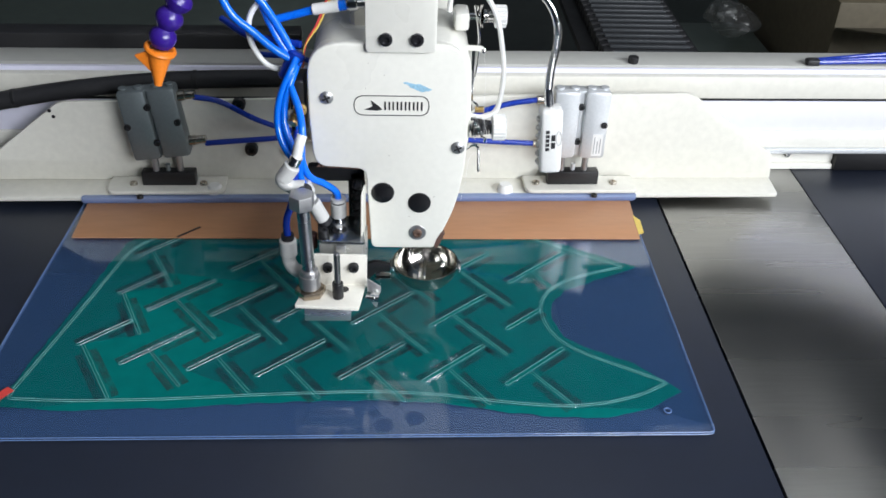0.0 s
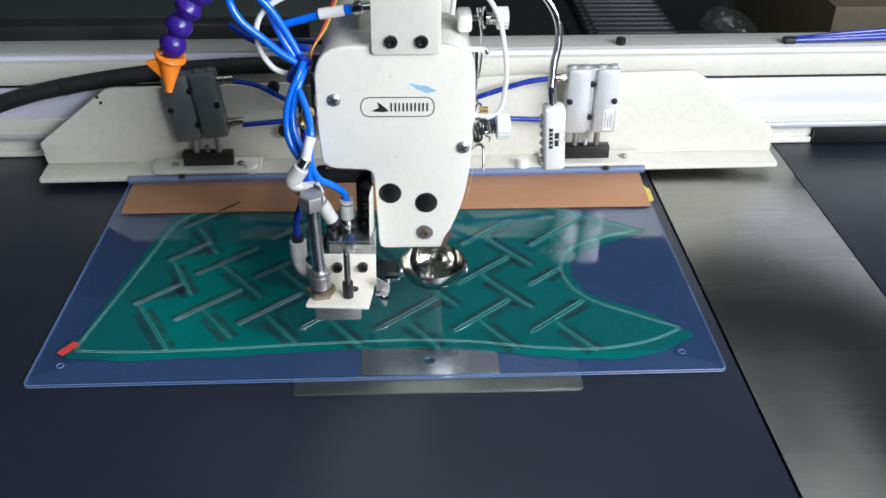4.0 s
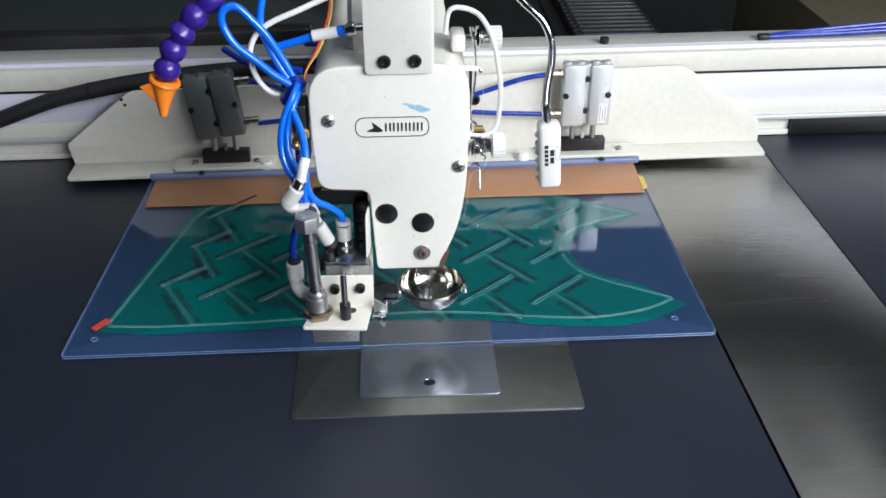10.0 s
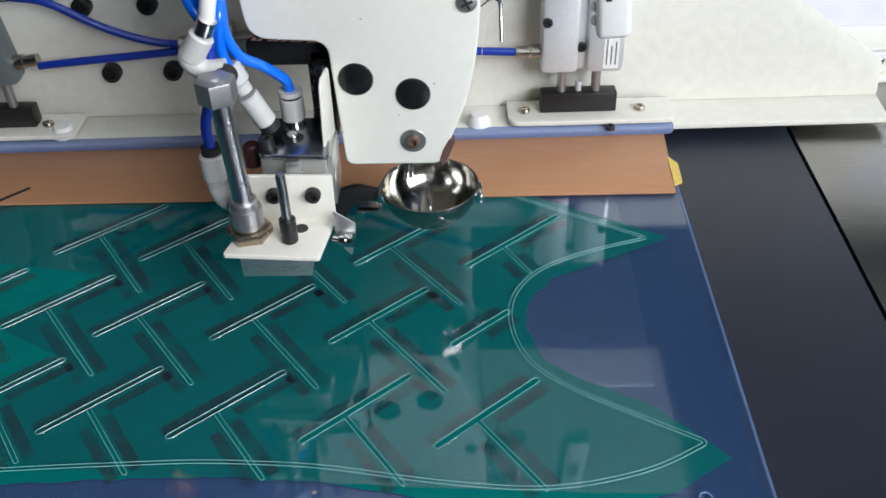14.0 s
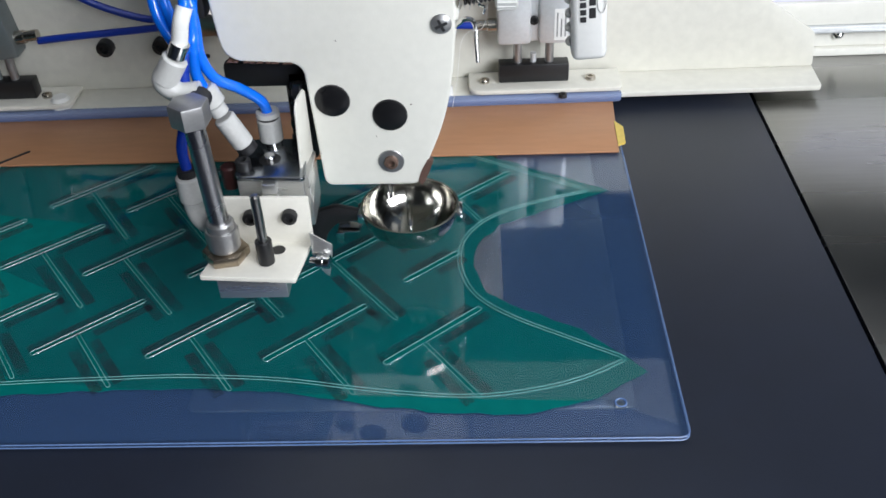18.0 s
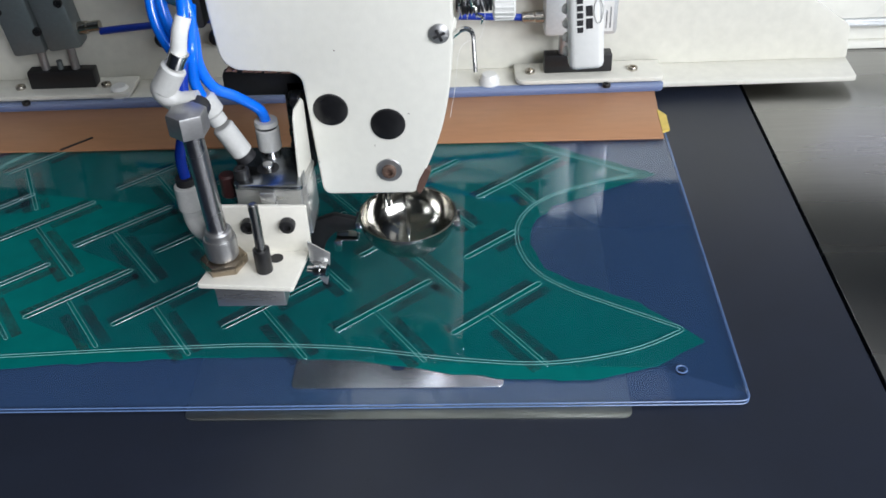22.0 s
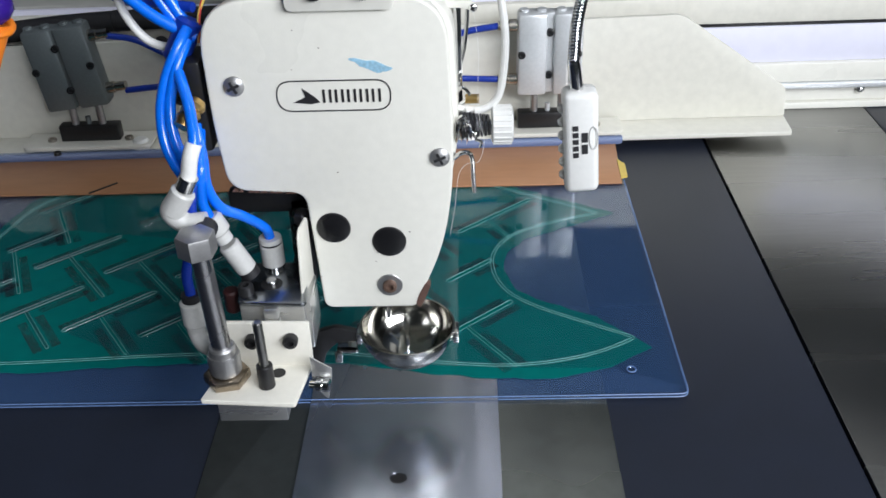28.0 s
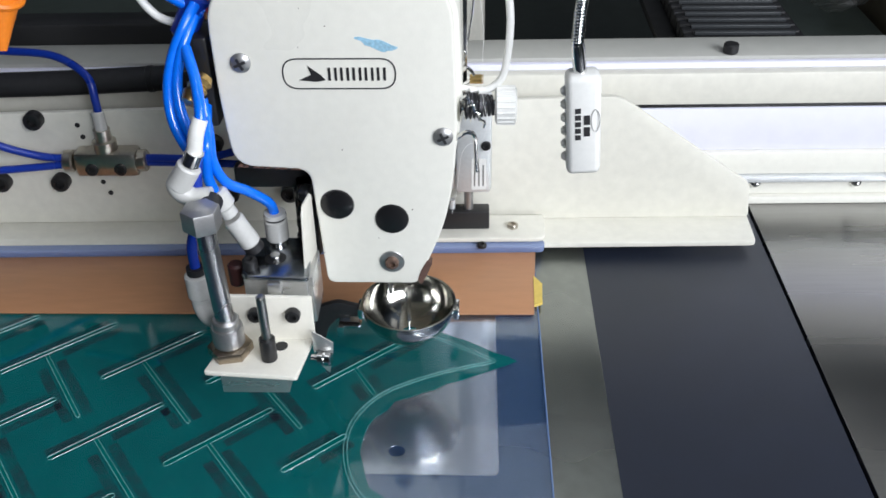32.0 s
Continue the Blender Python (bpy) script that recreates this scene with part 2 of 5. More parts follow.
ADHESIVE = speckled("grey_adhesive_tape", (0.045, 0.058, 0.064), 420.0)
RED = material("red_tape", (0.62, 0.06, 0.05), 0.5, vary=0.1)
YELLOW = material("yellow_tape", (0.75, 0.55, 0.12), 0.5, vary=0.1)
# pale glint and dark inner shade of the slots, put into colour
SLOT_GLINT = material("painted_slot_glint", (0.36, 0.50, 0.50), 0.15, vary=0.1, scale=90)
SLOT_SHADE = material("painted_slot_shade", (0.006, 0.016, 0.016), 0.4, vary=0.2, scale=90)
EDGE = material("frosted_cut_edge", (0.24, 0.58, 0.55), 0.15, vary=0.1, scale=90)
BEAM_TOP = material("grey_beam_cover", (0.40, 0.40, 0.37), 0.45, vary=0.05, scale=12)
STRIP = material("pale_cover_strip", (0.74, 0.74, 0.86), 0.4, vary=0.03, scale=12)
INK = material("black_print", (0.02, 0.02, 0.022), 0.5, vary=0.1)
STICKER = material("pale_blue_paint_chip", (0.30, 0.52, 0.66), 0.5, vary=0.25, scale=120)
BARE = material("chipped_brown_primer", (0.10, 0.055, 0.042), 0.6, vary=0.25, scale=150)
PVC = clear_film("clear_blue_pvc", (0.95, 0.97, 0.995), (0.105, 0.235, 0.54), 0.15, gloss_least=0.05)
PVC_TOP = clear_film("clear_pvc_top", (0.965, 0.98, 0.99), (0.05, 0.22, 0.46), 0.012, gloss_least=0.055)
LIP = clear_film("clear_blue_clamp_film", (0.66, 0.74, 0.93), (0.30, 0.38, 0.62), 0.45)
WALL = material("workshop_wall", (0.08, 0.095, 0.10), 0.7, vary=0.1, scale=4)
# unseen ceiling; its pale blue is there to reflect in film and tabletop
CEILING = material("pale_workshop_ceiling", (0.34, 0.42, 0.54), 0.8, vary=0.06, scale=3)
FLOOR = material("workshop_floor", (0.035, 0.042, 0.038), 0.4, vary=0.25, scale=5)
GREYGREEN = material("grey_green_cover", (0.048, 0.060, 0.053), 0.35, vary=0.15, scale=8)
BOXBOARD = material("cardboard_box", (0.12, 0.10, 0.062), 0.7, vary=0.15, scale=10)
BAG = clear_film("crumpled_clear_bag", (0.8, 0.82, 0.8), (0.3, 0.3, 0.29), 0.06, 0.3)


# ---- building helpers ----
BASE = {}


def thing(name, base, label, category, group="", kind=""):
    ob = new(name)
    ob.empty_display_size = 0.02
    ob.location = base
    BASE[ob] = Vector(base)
    return tagged(ob, label, category, group, kind)


def smooth(me, angle=0.6):
    for p in me.polygons:
        p.use_smooth = True
    me.set_sharp_from_angle(angle=angle)


def part(name, bm, mat, parent=None, label="", flat=False):
    """One mesh object out of a bmesh that is given in the space of the whole thing's surroundings."""
    me = bpy.data.meshes.new(name)
    base = BASE.get(parent, Vector((0, 0, 0)))
    bmesh.ops.translate(bm, verts=bm.verts, vec=-base)
    bmesh.ops.recalc_face_normals(bm, faces=bm.faces)
    bm.to_mesh(me)
    bm.free()
    me.materials.append(mat)
    if not flat:
        smooth(me)
    ob = new(name, me)
    if parent is not None:
        ob.parent = parent
        BASE[ob] = base
    if label:
        tagged(ob, label)
    return ob


def box(x0, x1, y0, y1, z0, z1, bevel=0.0, bm=None, turn=None, segments=2):
    own = bmesh.new()
    bmesh.ops.create_cube(own, size=1)
    bmesh.ops.scale(own, verts=own.verts, vec=(x1 - x0, y1 - y0, z1 - z0))
    if bevel:
        bmesh.ops.bevel(own, geom=list(own.edges), offset=bevel, segments=segments, affect="EDGES", profile=0.5)
    if turn is not None:
        bmesh.ops.transform(own, verts=own.verts, matrix=turn)
    bmesh.ops.translate(own, verts=own.verts, vec=((x0 + x1) / 2, (y0 + y1) / 2, (z0 + z1) / 2))
    return merge(bm, own)


def merge(bm, own):
    if bm is None:
        return own
    me = bpy.data.meshes.new("scratch")
    own.to_mesh(me)
    own.free()
    bm.from_mesh(me)
    bpy.data.meshes.remove(me)
    return bm


def turned(profile, p0, p1, n=24, bm=None):
    """A body of revolution along p0-p1 from rows of (share of the way, radius)."""
    own = bmesh.new()
    p0, p1 = Vector(p0), Vector(p1)
    axis = p1 - p0
    q = axis.to_track_quat("Z", "Y")
    rings = []
    for s, r in profile:
        rings.append([own.verts.new(p0 + axis * s + q @ Vector((r * math.cos(2 * math.pi * k / n), r * math.sin(2 * math.pi * k / n), 0))) for k in range(n)])
    for a, b in zip(rings, rings[1:]):
        for k in range(n):
            own.faces.new((a[k], a[(k + 1) % n], b[(k + 1) % n], b[k]))
    own.faces.new(rings[0][::-1])
    own.faces.new(rings[-1])
    return merge(bm, own)


def rod(p0, p1, r, n=20, chamfer=0.0, bm=None):
    length = (Vector(p1) - Vector(p0)).length
    c = min(chamfer / length, 0.4)
    prof = [(0, r - chamfer), (c, r), (1 - c, r), (1, r - chamfer)] if chamfer else [(0, r), (1, r)]
    return turned(prof, p0, p1, n, bm)


def spline(points, steps=10):
    pts = [Vector(p) for p in points]
    pts = [2 * pts[0] - pts[1], *pts, 2 * pts[-1] - pts[-2]]
    out = []
    for a, b, c, d in zip(pts, pts[1:], pts[2:], pts[3:]):
        for k in range(steps):
            t = k / steps
            out.append(0.5 * (2 * b + (c - a) * t + (2 * a - 5 * b + 4 * c - d) * t**2 + (3 * b - a - 3 * c + d) * t**3))
    return out + [pts[-2]]


def tube(points, r, n=12, steps=10, bm=None, closed=False, raw=False):
    """A round tube along a smooth line through points; r may be a function of the share of the way."""
    own = bmesh.new()
    line = [Vector(p) for p in points] if raw else spline(points, steps)
    rings, up = [], Vector((0.13, 0.21, 0.97))
    count = len(line)
    for i, p in enumerate(line):
        before, after = (line[i - 1], line[(i + 1) % count]) if closed else (line[max(i - 1, 0)], line[min(i + 1, count - 1)])
        d = (after - before).normalized()
        side = d.cross(up)
        if side.length < 1e-4:
            side = d.cross(Vector((1, 0, 0)))
        side.normalize()
        up = side.cross(d).normalized()
        rad = r(i / (count - 1)) if callable(r) else r
        rings.append([own.verts.new(p + rad * (math.cos(2 * math.pi * k / n) * side + math.sin(2 * math.pi * k / n) * up)) for k in range(n)])
    pairs = list(zip(rings, rings[1:])) + ([(rings[-1], rings[0])] if closed else [])
    for a, b in pairs:
        for k in range(n):
            own.faces.new((a[k], a[(k + 1) % n], b[(k + 1) % n], b[k]))
    if not closed:
        own.faces.new(rings[0][::-1])
        own.faces.new(rings[-1])
    return merge(bm, own)


def rounded(poly, radius, steps=5):
    """A closed outline of (a, b) corners with round corners; radius: one, or one a corner."""
    out, n = [], len(poly)
    for i, p in enumerate(poly):
        r = radius[i] if isinstance(radius, (list, tuple)) else radius
        p, a, b = Vector(p), Vector(poly[i - 1]), Vector(poly[(i + 1) % n])
        da, db = a - p, b - p
        cut = min(r, da.length * 0.49, db.length * 0.49)
        if cut < 1e-6:
            out.append(p)
            continue
        s, e = p + da.normalized() * cut, p + db.normalized() * cut
        for k in range(steps + 1):
            t = k / steps
            out.append((1 - t) ** 2 * s + 2 * t * (1 - t) * p + t**2 * e)
    return out


def prism(outline, axis, lo, hi, bevel=0.0, bm=None, segments=2):
    """An outline swept along an axis ('y': outline is x, z; 'z': x, y; 'x': y, z)."""
    own = bmesh.new()
    put = {"y": lambda a, b, c: (a, c, b), "z": lambda a, b, c: (a, b, c), "x": lambda a, b, c: (c, a, b)}[axis]
    low = [own.verts.new(put(p[0], p[1], lo)) for p in outline]
    high = [own.verts.new(put(p[0], p[1], hi)) for p in outline]
    own.faces.new(low)
    own.faces.new(high[::-1])
    n = len(low)
    for k in range(n):
        own.faces.new((low[k], high[k], high[(k + 1) % n], low[(k + 1) % n]))
    bmesh.ops.recalc_face_normals(own, faces=own.faces)
    if bevel:
        rims = [e for e in own.edges if (e.verts[0] in low and e.verts[1] in low) or (e.verts[0] in high and e.verts[1] in high)]
        bmesh.ops.bevel(own, geom=rims, offset=bevel, segments=segments, affect="EDGES", profile=0.5)
    return merge(bm, own)


def hexagon(cx, cy, z0, z1, r, turn=0.2, bevel=0.0006):
    return prism([(cx + r * math.cos(turn + k * math.pi / 3), cy + r * math.sin(turn + k * math.pi / 3)) for k in range(6)], "z", z0, z1, bevel)


def sheet_with_holes(outline, holes, z0, z1, bevel=0.0):
    """A flat sheet with holes cut through it, from outlines in x, y."""
    cu = bpy.data.curves.new("scratch", "CURVE")
    cu.dimensions, cu.fill_mode, cu.extrude = "2D", "BOTH", (z1 - z0) / 2
    for line in [outline, *holes]:
        s = cu.splines.new("POLY")
        s.points.add(len(line) - 1)
        for p, q in zip(s.points, line):
            p.co = (q[0], q[1], 0, 1)
        s.use_cyclic_u = True
    ob = bpy.data.objects.new("scratch", cu)
    me = ob.to_mesh()
    bm = bmesh.new()
    bm.from_mesh(me)
    ob.to_mesh_clear()
    bpy.data.objects.remove(ob)
    bpy.data.curves.remove(cu)
    bmesh.ops.translate(bm, verts=bm.verts, vec=(0, 0, (z0 + z1) / 2))
    bmesh.ops.remove_doubles(bm, verts=bm.verts, dist=1e-6)
    return bm


def cap_screw(x, y, z, way, r, height, parent, mat=BLACK, name="screw", cross=False):
    """A screw whose head points along way, with a socket or a cross in it."""
    way = Vector(way).normalized()
    p = Vector((x, y, z))
    if cross:
        head = turned([(0, r), (0.35, r), (0.8, r * 0.72), (1, r * 0.4)], p, p + way * height, 24)
    else:
        head = turned([(0, r), (0.8, r), (0.95, r * 0.93), (1, r * 0.8), (1, r * 0.52), (0.5, r * 0.48), (0.45, 0.0005)], p, p + way * height, 20)
    ob = part(name, head, mat, parent)
    if cross:
        q = way.to_track_quat("Z", "Y").to_matrix().to_4x4()
        c = p + way * height
        slot = box(-r * 0.62, r * 0.62, -r * 0.13, r * 0.13, -0.0003, 0.0004)
        box(-r * 0.13, r * 0.13, -r * 0.62, r * 0.62, -0.0004, 0.0005, bm=slot)
        bmesh.ops.transform(slot, verts=slot.verts, matrix=Matrix.Translation(c) @ q @ pose(0, 0, 0, 0, 0, 25))
        part("cross_recess", slot, INK, ob)
    return ob


# ---- the room ----
def room():
    floor = part("floor", box(-4, 4, -1.75, 4, -0.8, -0.75), FLOOR)
    tagged(floor, "dark worn workshop floor under the machine", "floor", kind="structure")
    for name, b in (("wall_north", (-4, 4, 4, 4.1, -0.75, 2.8)), ("wall_east", (4, 4.1, -1.75, 4, -0.75, 2.8)), ("wall_west", (-4.1, -4, -1.75, 4, -0.75, 2.8))):
        tagged(part(name, box(*b), WALL), "plain grey painted workshop wall", "wall", kind="structure")
    south = box(-4, 0.45, -1.85, -1.75, -0.75, 2.8)
    for b in ((2.65, 4, -1.85, -1.75, -0.75, 2.8), (0.45, 2.65, -1.85, -1.75, -0.75, 0.75), (0.45, 2.65, -1.85, -1.75, 1.75, 2.8)):
        box(*b, bm=south)
    tagged(part("wall_south", south, WALL), "plain grey painted workshop wall with an added window opening", "wall", kind="structure")
    # added opening, never in view, that houses the front light
    w = thing("unseen_window", (1.55, -1.8, 0.75), "added window opening round the front light, out of view", "window", kind="structure")
    for x in (0.48, 1.55, 2.62):
        part("window_frame", box(x - 0.03, x + 0.03, -1.85, -1.77, 0.76, 1.75, 0.004), WHITE, w)
    part("window_sill", box(0.45, 2.65, -1.87, -1.72, 0.73, 0.76, 0.004), WHITE, w)
    tagged(part("ceiling", box(-4.1, 4.1, -1.85, 4.1, 2.8, 2.9), CEILING), "pale blue-grey workshop ceiling, out of view", "ceiling", kind="structure")
    for x, y, z, sx, sy, _ in LAMPS:
        t = thing("ceiling_light", (x, y, 2.8), "unseen white ceiling light with a sheet-metal housing", "ceiling light", "ceiling lights")
        part("housing", box(x - sx / 2 - 0.03, x + sx / 2 + 0.03, y - sy / 2 - 0.03, y + sy / 2 + 0.03, z + 0.02, z + 0.1, 0.01), WHITE, t)
        part("hanger", rod((x, y - 0.3, z + 0.09), (x, y - 0.3, 2.8), 0.01), ALU, t)
        part("hanger", rod((x, y + 0.3, z + 0.09), (x, y + 0.3, 2.8), 0.01), ALU, t)


room()


# ---- the table ----
PL_X0, PL_X1, PL_Y0 = -0.1190, 0.1312, -0.0412
ST_X0, ST_X1 = 0.2752, 0.454


def table():
    t = thing("machine_table", (0, 0, -0.75), "wide machine table with a matt slate-dark laminate top", "table", kind="structure")
    part("tabletop", box(-1.3, ST_X0 - 0.0008, -0.75, 0.62, -0.03, 0, 0.002), SLATE, t)
    part("tabletop", box(ST_X1 + 0.0008, 1.2, -0.75, 0.62, -0.03, 0, 0.002), SLATE, t)
    part("steel_strip", box(ST_X0 + 0.0008, ST_X1 - 0.0008, -0.75, 0.62, -0.03, 0.0005, 0.0006), STEEL, t, "long brushed stainless steel cover strip")
    for x in (-1.2, 1.1):
        for y in (-0.65, 0.52):
            part("leg", box(x - 0.04, x + 0.04, y - 0.04, y + 0.04, -0.75, -0.03, 0.004), CREAM_DARKER, t)
    plate = thing("needle_plate", (0, 0, 0), "flat ground steel bed plate with rounded corners in the table", "bed plate")
    part("outer_plate", prism(rounded([(PL_X0, PL_Y0), (PL_X1, PL_Y0), (PL_X1, 0.6), (PL_X0, 0.6)], [0.006, 0.006, 0, 0]), "z", 0.0, 0.0010, 0.0003), PLATE, plate)
    hole = [(0.0052 * math.cos(k * math.pi / 12) - 0.0005, 0.0046 * math.sin(k * math.pi / 12)) for k in range(24)]
    part("throat_plate", sheet_with_holes([tuple(p) for p in rounded([(-0.0615, -0.0185), (0.0607, -0.0185), (0.0607, 0.30), (-0.0615, 0.30)], 0.004)], [hole], 0.0012, 0.0022), POLISHED, plate, "polished inner plate with a round needle hole", flat=True)
    part("hole_lining", rod((-0.0005, 0, 0.00105), (-0.0005, 0, 0.0013), 0.0051), BLACK, plate)


table()


# ---- the sewing template ----
ROWS = [(-0.1310, 0.0335), (-0.1235, 0.1085), (-0.1150, 0.1805)]
PITCH = Vector((0.0711, -0.0038))
LONG, SIDE, SIDE_FAR = Vector((0.0535, 0.0460)), Vector((0.0540, -0.0280)), Vector((0.0665, -0.0405))
HALF = 0.0019


def slot_shape(a, b, end, at=0.38, half=HALF):
    """A slot from a to b, with a branch that leaves it at a share of the way and ends at end."""
    a, b = Vector(a), Vector(b)
    d = (b - a).normalized()
    n = Vector((d.y, -d.x))

    def arc(c, way, steps=6, half=half):
        s = Vector((way.y, -way.x))
        return [c + half * (math.cos(k * math.pi / steps) * s + math.sin(k * math.pi / steps) * way) for k in range(steps + 1)]

    line = []
    if end is not None:
        end = Vector(end)
        m = a + (b - a) * at
        e = (end - m).normalized()
        slim = half * 0.62
        k = slim / abs(e.dot(n))
        tip = arc(end, e, half=slim)
        line.append(m + n * half - d * k)
        line += tip if (tip[0] - line[0]).length < (tip[-1] - line[0]).length else tip[::-1]
        line.append(m + n * half + d * k)
    head = arc(b, d)
    head = head if (head[0] - (b + n * half)).length < (head[-1] - (b + n * half)).length else head[::-1]
    tail = arc(a, -d)
    tail = tail if (tail[0] - (a - n * half)).length < (tail[-1] - (a - n * half)).length else tail[::-1]
    return [tuple(p) for p in line + head + tail]


def slots():
    """The herringbone of slots: rows of long slots, each with a branch to the lower right."""
    out = []
    for row, first in enumerate(ROWS):
        for k in range(-5 if row < 2 else -4, 1):
            a = Vector(first) + k * PITCH
            if k < -3:
                a = a + (-3 - k) * Vector((0.012, 0.0040))
            if row == 1 and k == 0:
                out.append((a, a + LONG * 0.6, None))
            elif row == 2 and k == 0:
                out.append((a, a + LONG * 1.12, a + Vector((0.0390, -0.0065))))
            else:
                out.append((a, a + (LONG * 1.12 if row == 2 and k < -2 else LONG), a + (SIDE if row == 0 else SIDE_FAR)))
    # the three that the seam cuts short at the narrow end
    out.append((Vector((-0.5050, 0.0860)), Vector((-0.4680, 0.1190)), Vector((-0.4635, 0.0180)), 0.05))
    out.append((Vector((-0.4870, 0.1610)), Vector((-0.4520, 0.1935)), Vector((-0.4560, 0.1010)), 0.05))
    out.append((Vector((-0.4830, 0.2240)), Vector((-0.4370, 0.2680)), Vector((-0.4420, 0.1740)), 0.22))
    return out


SEAM = [(-0.5435, 0.0170), (-0.5425, 0.0263), (-0.5172, 0.1318), (-0.4928, 0.2389), (-0.4588, 0.2681), (-0.3010, 0.2762), (-0.1020, 0.2684), (0.0030, 0.2070), (-0.0362, 0.1948), (-0.0720, 0.1756), (-0.0890, 0.1495), (-0.0900, 0.1204), (-0.0800, 0.0916), (-0.0579, 0.0722), (-0.0258, 0.0537), (0.0080, 0.0345), (-0.0207, 0.0175), (-0.0568, 0.0080), (-0.0870, 0.0056), (-0.1320, 0.0103), (-0.1920, 0.0212), (-0.2515, 0.0245), (-0.3302, 0.0212), (-0.4179, 0.0155), (-0.4958, 0.0136)]
CLOTH = [(-0.5504, 0.0095), (-0.5475, 0.0281), (-0.5250, 0.1367), (-0.5017, 0.2489), (-0.4666, 0.2771), (-0.1020, 0.2794), (0.0170, 0.2091), (-0.0207, 0.1899), (-0.0620, 0.1696), (-0.0780, 0.1475), (-0.0810, 0.1250), (-0.0720, 0.0963), (-0.0486, 0.0797), (-0.0155, 0.0613), (0.0190, 0.0243), (-0.0124, 0.0055), (-0.0517, -0.0059), (-0.0870, -0.0056), (-0.1320, 0.0001), (-0.1920, 0.0119), (-0.2515, 0.0161), (-0.3302, 0.0128), (-0.4179, 0.0067), (-0.4958, 0.0043)]


def template():
    t = thing("sewing_template", (0, 0, 0), "clear blue plastic sewing template holding a green fabric panel", "sewing template")
    sheet = [tuple(p) for p in rounded([(-0.5750, -0.0284), (0.0338, -0.0248), (0.0335, 0.336), (-0.564, 0.333)], [0.006, 0.006, 0.002, 0.002])]
    rivet = lambda x, y, r: [(x + r * math.cos(k * math.pi / 8), y + r * math.sin(k * math.pi / 8)) for k in range(16)]
    cuts = [slot_shape(*s) for s in slots()]
    part("lower_sheet", sheet_with_holes(sheet, [rivet(-0.5505, -0.0034, 0.0025), rivet(0, 0, 0.0025)], 0.0012, 0.0020), PVC, t, flat=True)
    rng = random.Random(4)
    cloth = []
    for i, p in enumerate(CLOTH):
        a, b = Vector(p), Vector(CLOTH[(i + 1) % len(CLOTH)])
        n = max(2, int((b - a).length / 0.008))
        for k in range(n):
            q = a + (b - a) * (k / n)
            cloth.append((q.x + rng.uniform(-0.001, 0.001), q.y + rng.uniform(-0.001, 0.001)))
    part("fabric_panel", sheet_with_holes(cloth, [], 0.0023, 0.0027), FABRIC, t, "bottle-green woven fabric panel with a frayed edge", flat=True)
    for a, b, end, *at in slots():
        a, b = Vector(a), Vector(b)
        d = (b - a).normalized()
        n = Vector((d.y, -d.x))
        for s, lo, hi in ((1, 0.5, 1.04), (-1, -0.02, 0.98)):
            p, q = a + (b - a) * lo + n * s * 0.0066, a + (b - a) * hi + n * s * 0.0066
            part("adhesive_tape", prism(ribbon(p, q, 0.0032), "z", 0.00275, 0.00285), ADHESIVE, t, flat=True)
        if end is not None:
            m = a + (b - a) * (at[0] if at else 0.38)
            e = (Vector(end) - m).normalized()
            s = Vector((e.y, -e.x))
            for w, lo in ((1, 0.012), (-1, 0.014)):
                part("adhesive_tape", prism(ribbon(m + e * lo - s * w * 0.0066, Vector(end) - s * w * 0.0066, 0.0032), "z", 0.00288, 0.00298), ADHESIVE, t, flat=True)
    part("upper_sheet", sheet_with_holes(sheet, cuts + [rivet(-0.5505, -0.0034, 0.0025), rivet(0, 0, 0.0025)], 0.0031, 0.0043), PVC_TOP, t, flat=True)
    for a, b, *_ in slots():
        # towards the narrow end the slots' wall glints and inner shade are painted in
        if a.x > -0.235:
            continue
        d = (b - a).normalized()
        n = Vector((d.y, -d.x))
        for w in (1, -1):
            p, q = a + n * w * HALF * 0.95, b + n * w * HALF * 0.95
            part("glint_line", tube([(p.x, p.y, 0.0043), ((p.x + q.x) / 2, (p.y + q.y) / 2, 0.0043), (q.x, q.y, 0.0043)], 0.00016, 6, 2), SLOT_GLINT, t, "painted glint along the lip of the slot")
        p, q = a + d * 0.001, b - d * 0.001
        part("shade_strip", prism(ribbon(p, q, HALF * 0.55), "z", 0.00295, 0.00308), SLOT_SHADE, t, "strip painted as the shade in the slot's bottom", flat=True)
    for cut in cuts:
        part("slot_edge", tube([(x, y, 0.0042) for x, y in cut], 0.00018, 5, closed=True, raw=True), EDGE, t)
    seam = [tuple(p) for p in rounded(SEAM, [0.004 if i in (0, 1, 7, 15) else 0.02 for i in range(len(SEAM))], 4)]
    ring = [Vector(p) for p in seam]
    for s in (-0.0011, 0.0011):
        side = []
        for i, p in enumerate(ring):
            d = (ring[(i + 1) % len(ring)] - ring[i - 1]).normalized()
            side.append((p.x + s * d.y, p.y - s * d.x, 0.0043))
        part("seam_groove", tube(side, 0.00018, 5, closed=True, raw=True), EDGE, t, "pale edge of the seam groove round the panel")
    for z in (0.0017, 0.0041):
        part("sheet_edge", tube([(x, y, z) for x, y in sheet], 0.00042, 5, closed=True, raw=True), EDGE_BLUE, t)
    for x, y in ((-0.5505, -0.0034), (0.0, 0.0)):
        part("eyelet", tube([(x + 0.003 * math.cos(k * math.pi / 8), y + 0.003 * math.sin(k * math.pi / 8), 0.0044) for k in range(16)], 0.0005, 6, closed=True, raw=True), EDGE_BLUE, t)
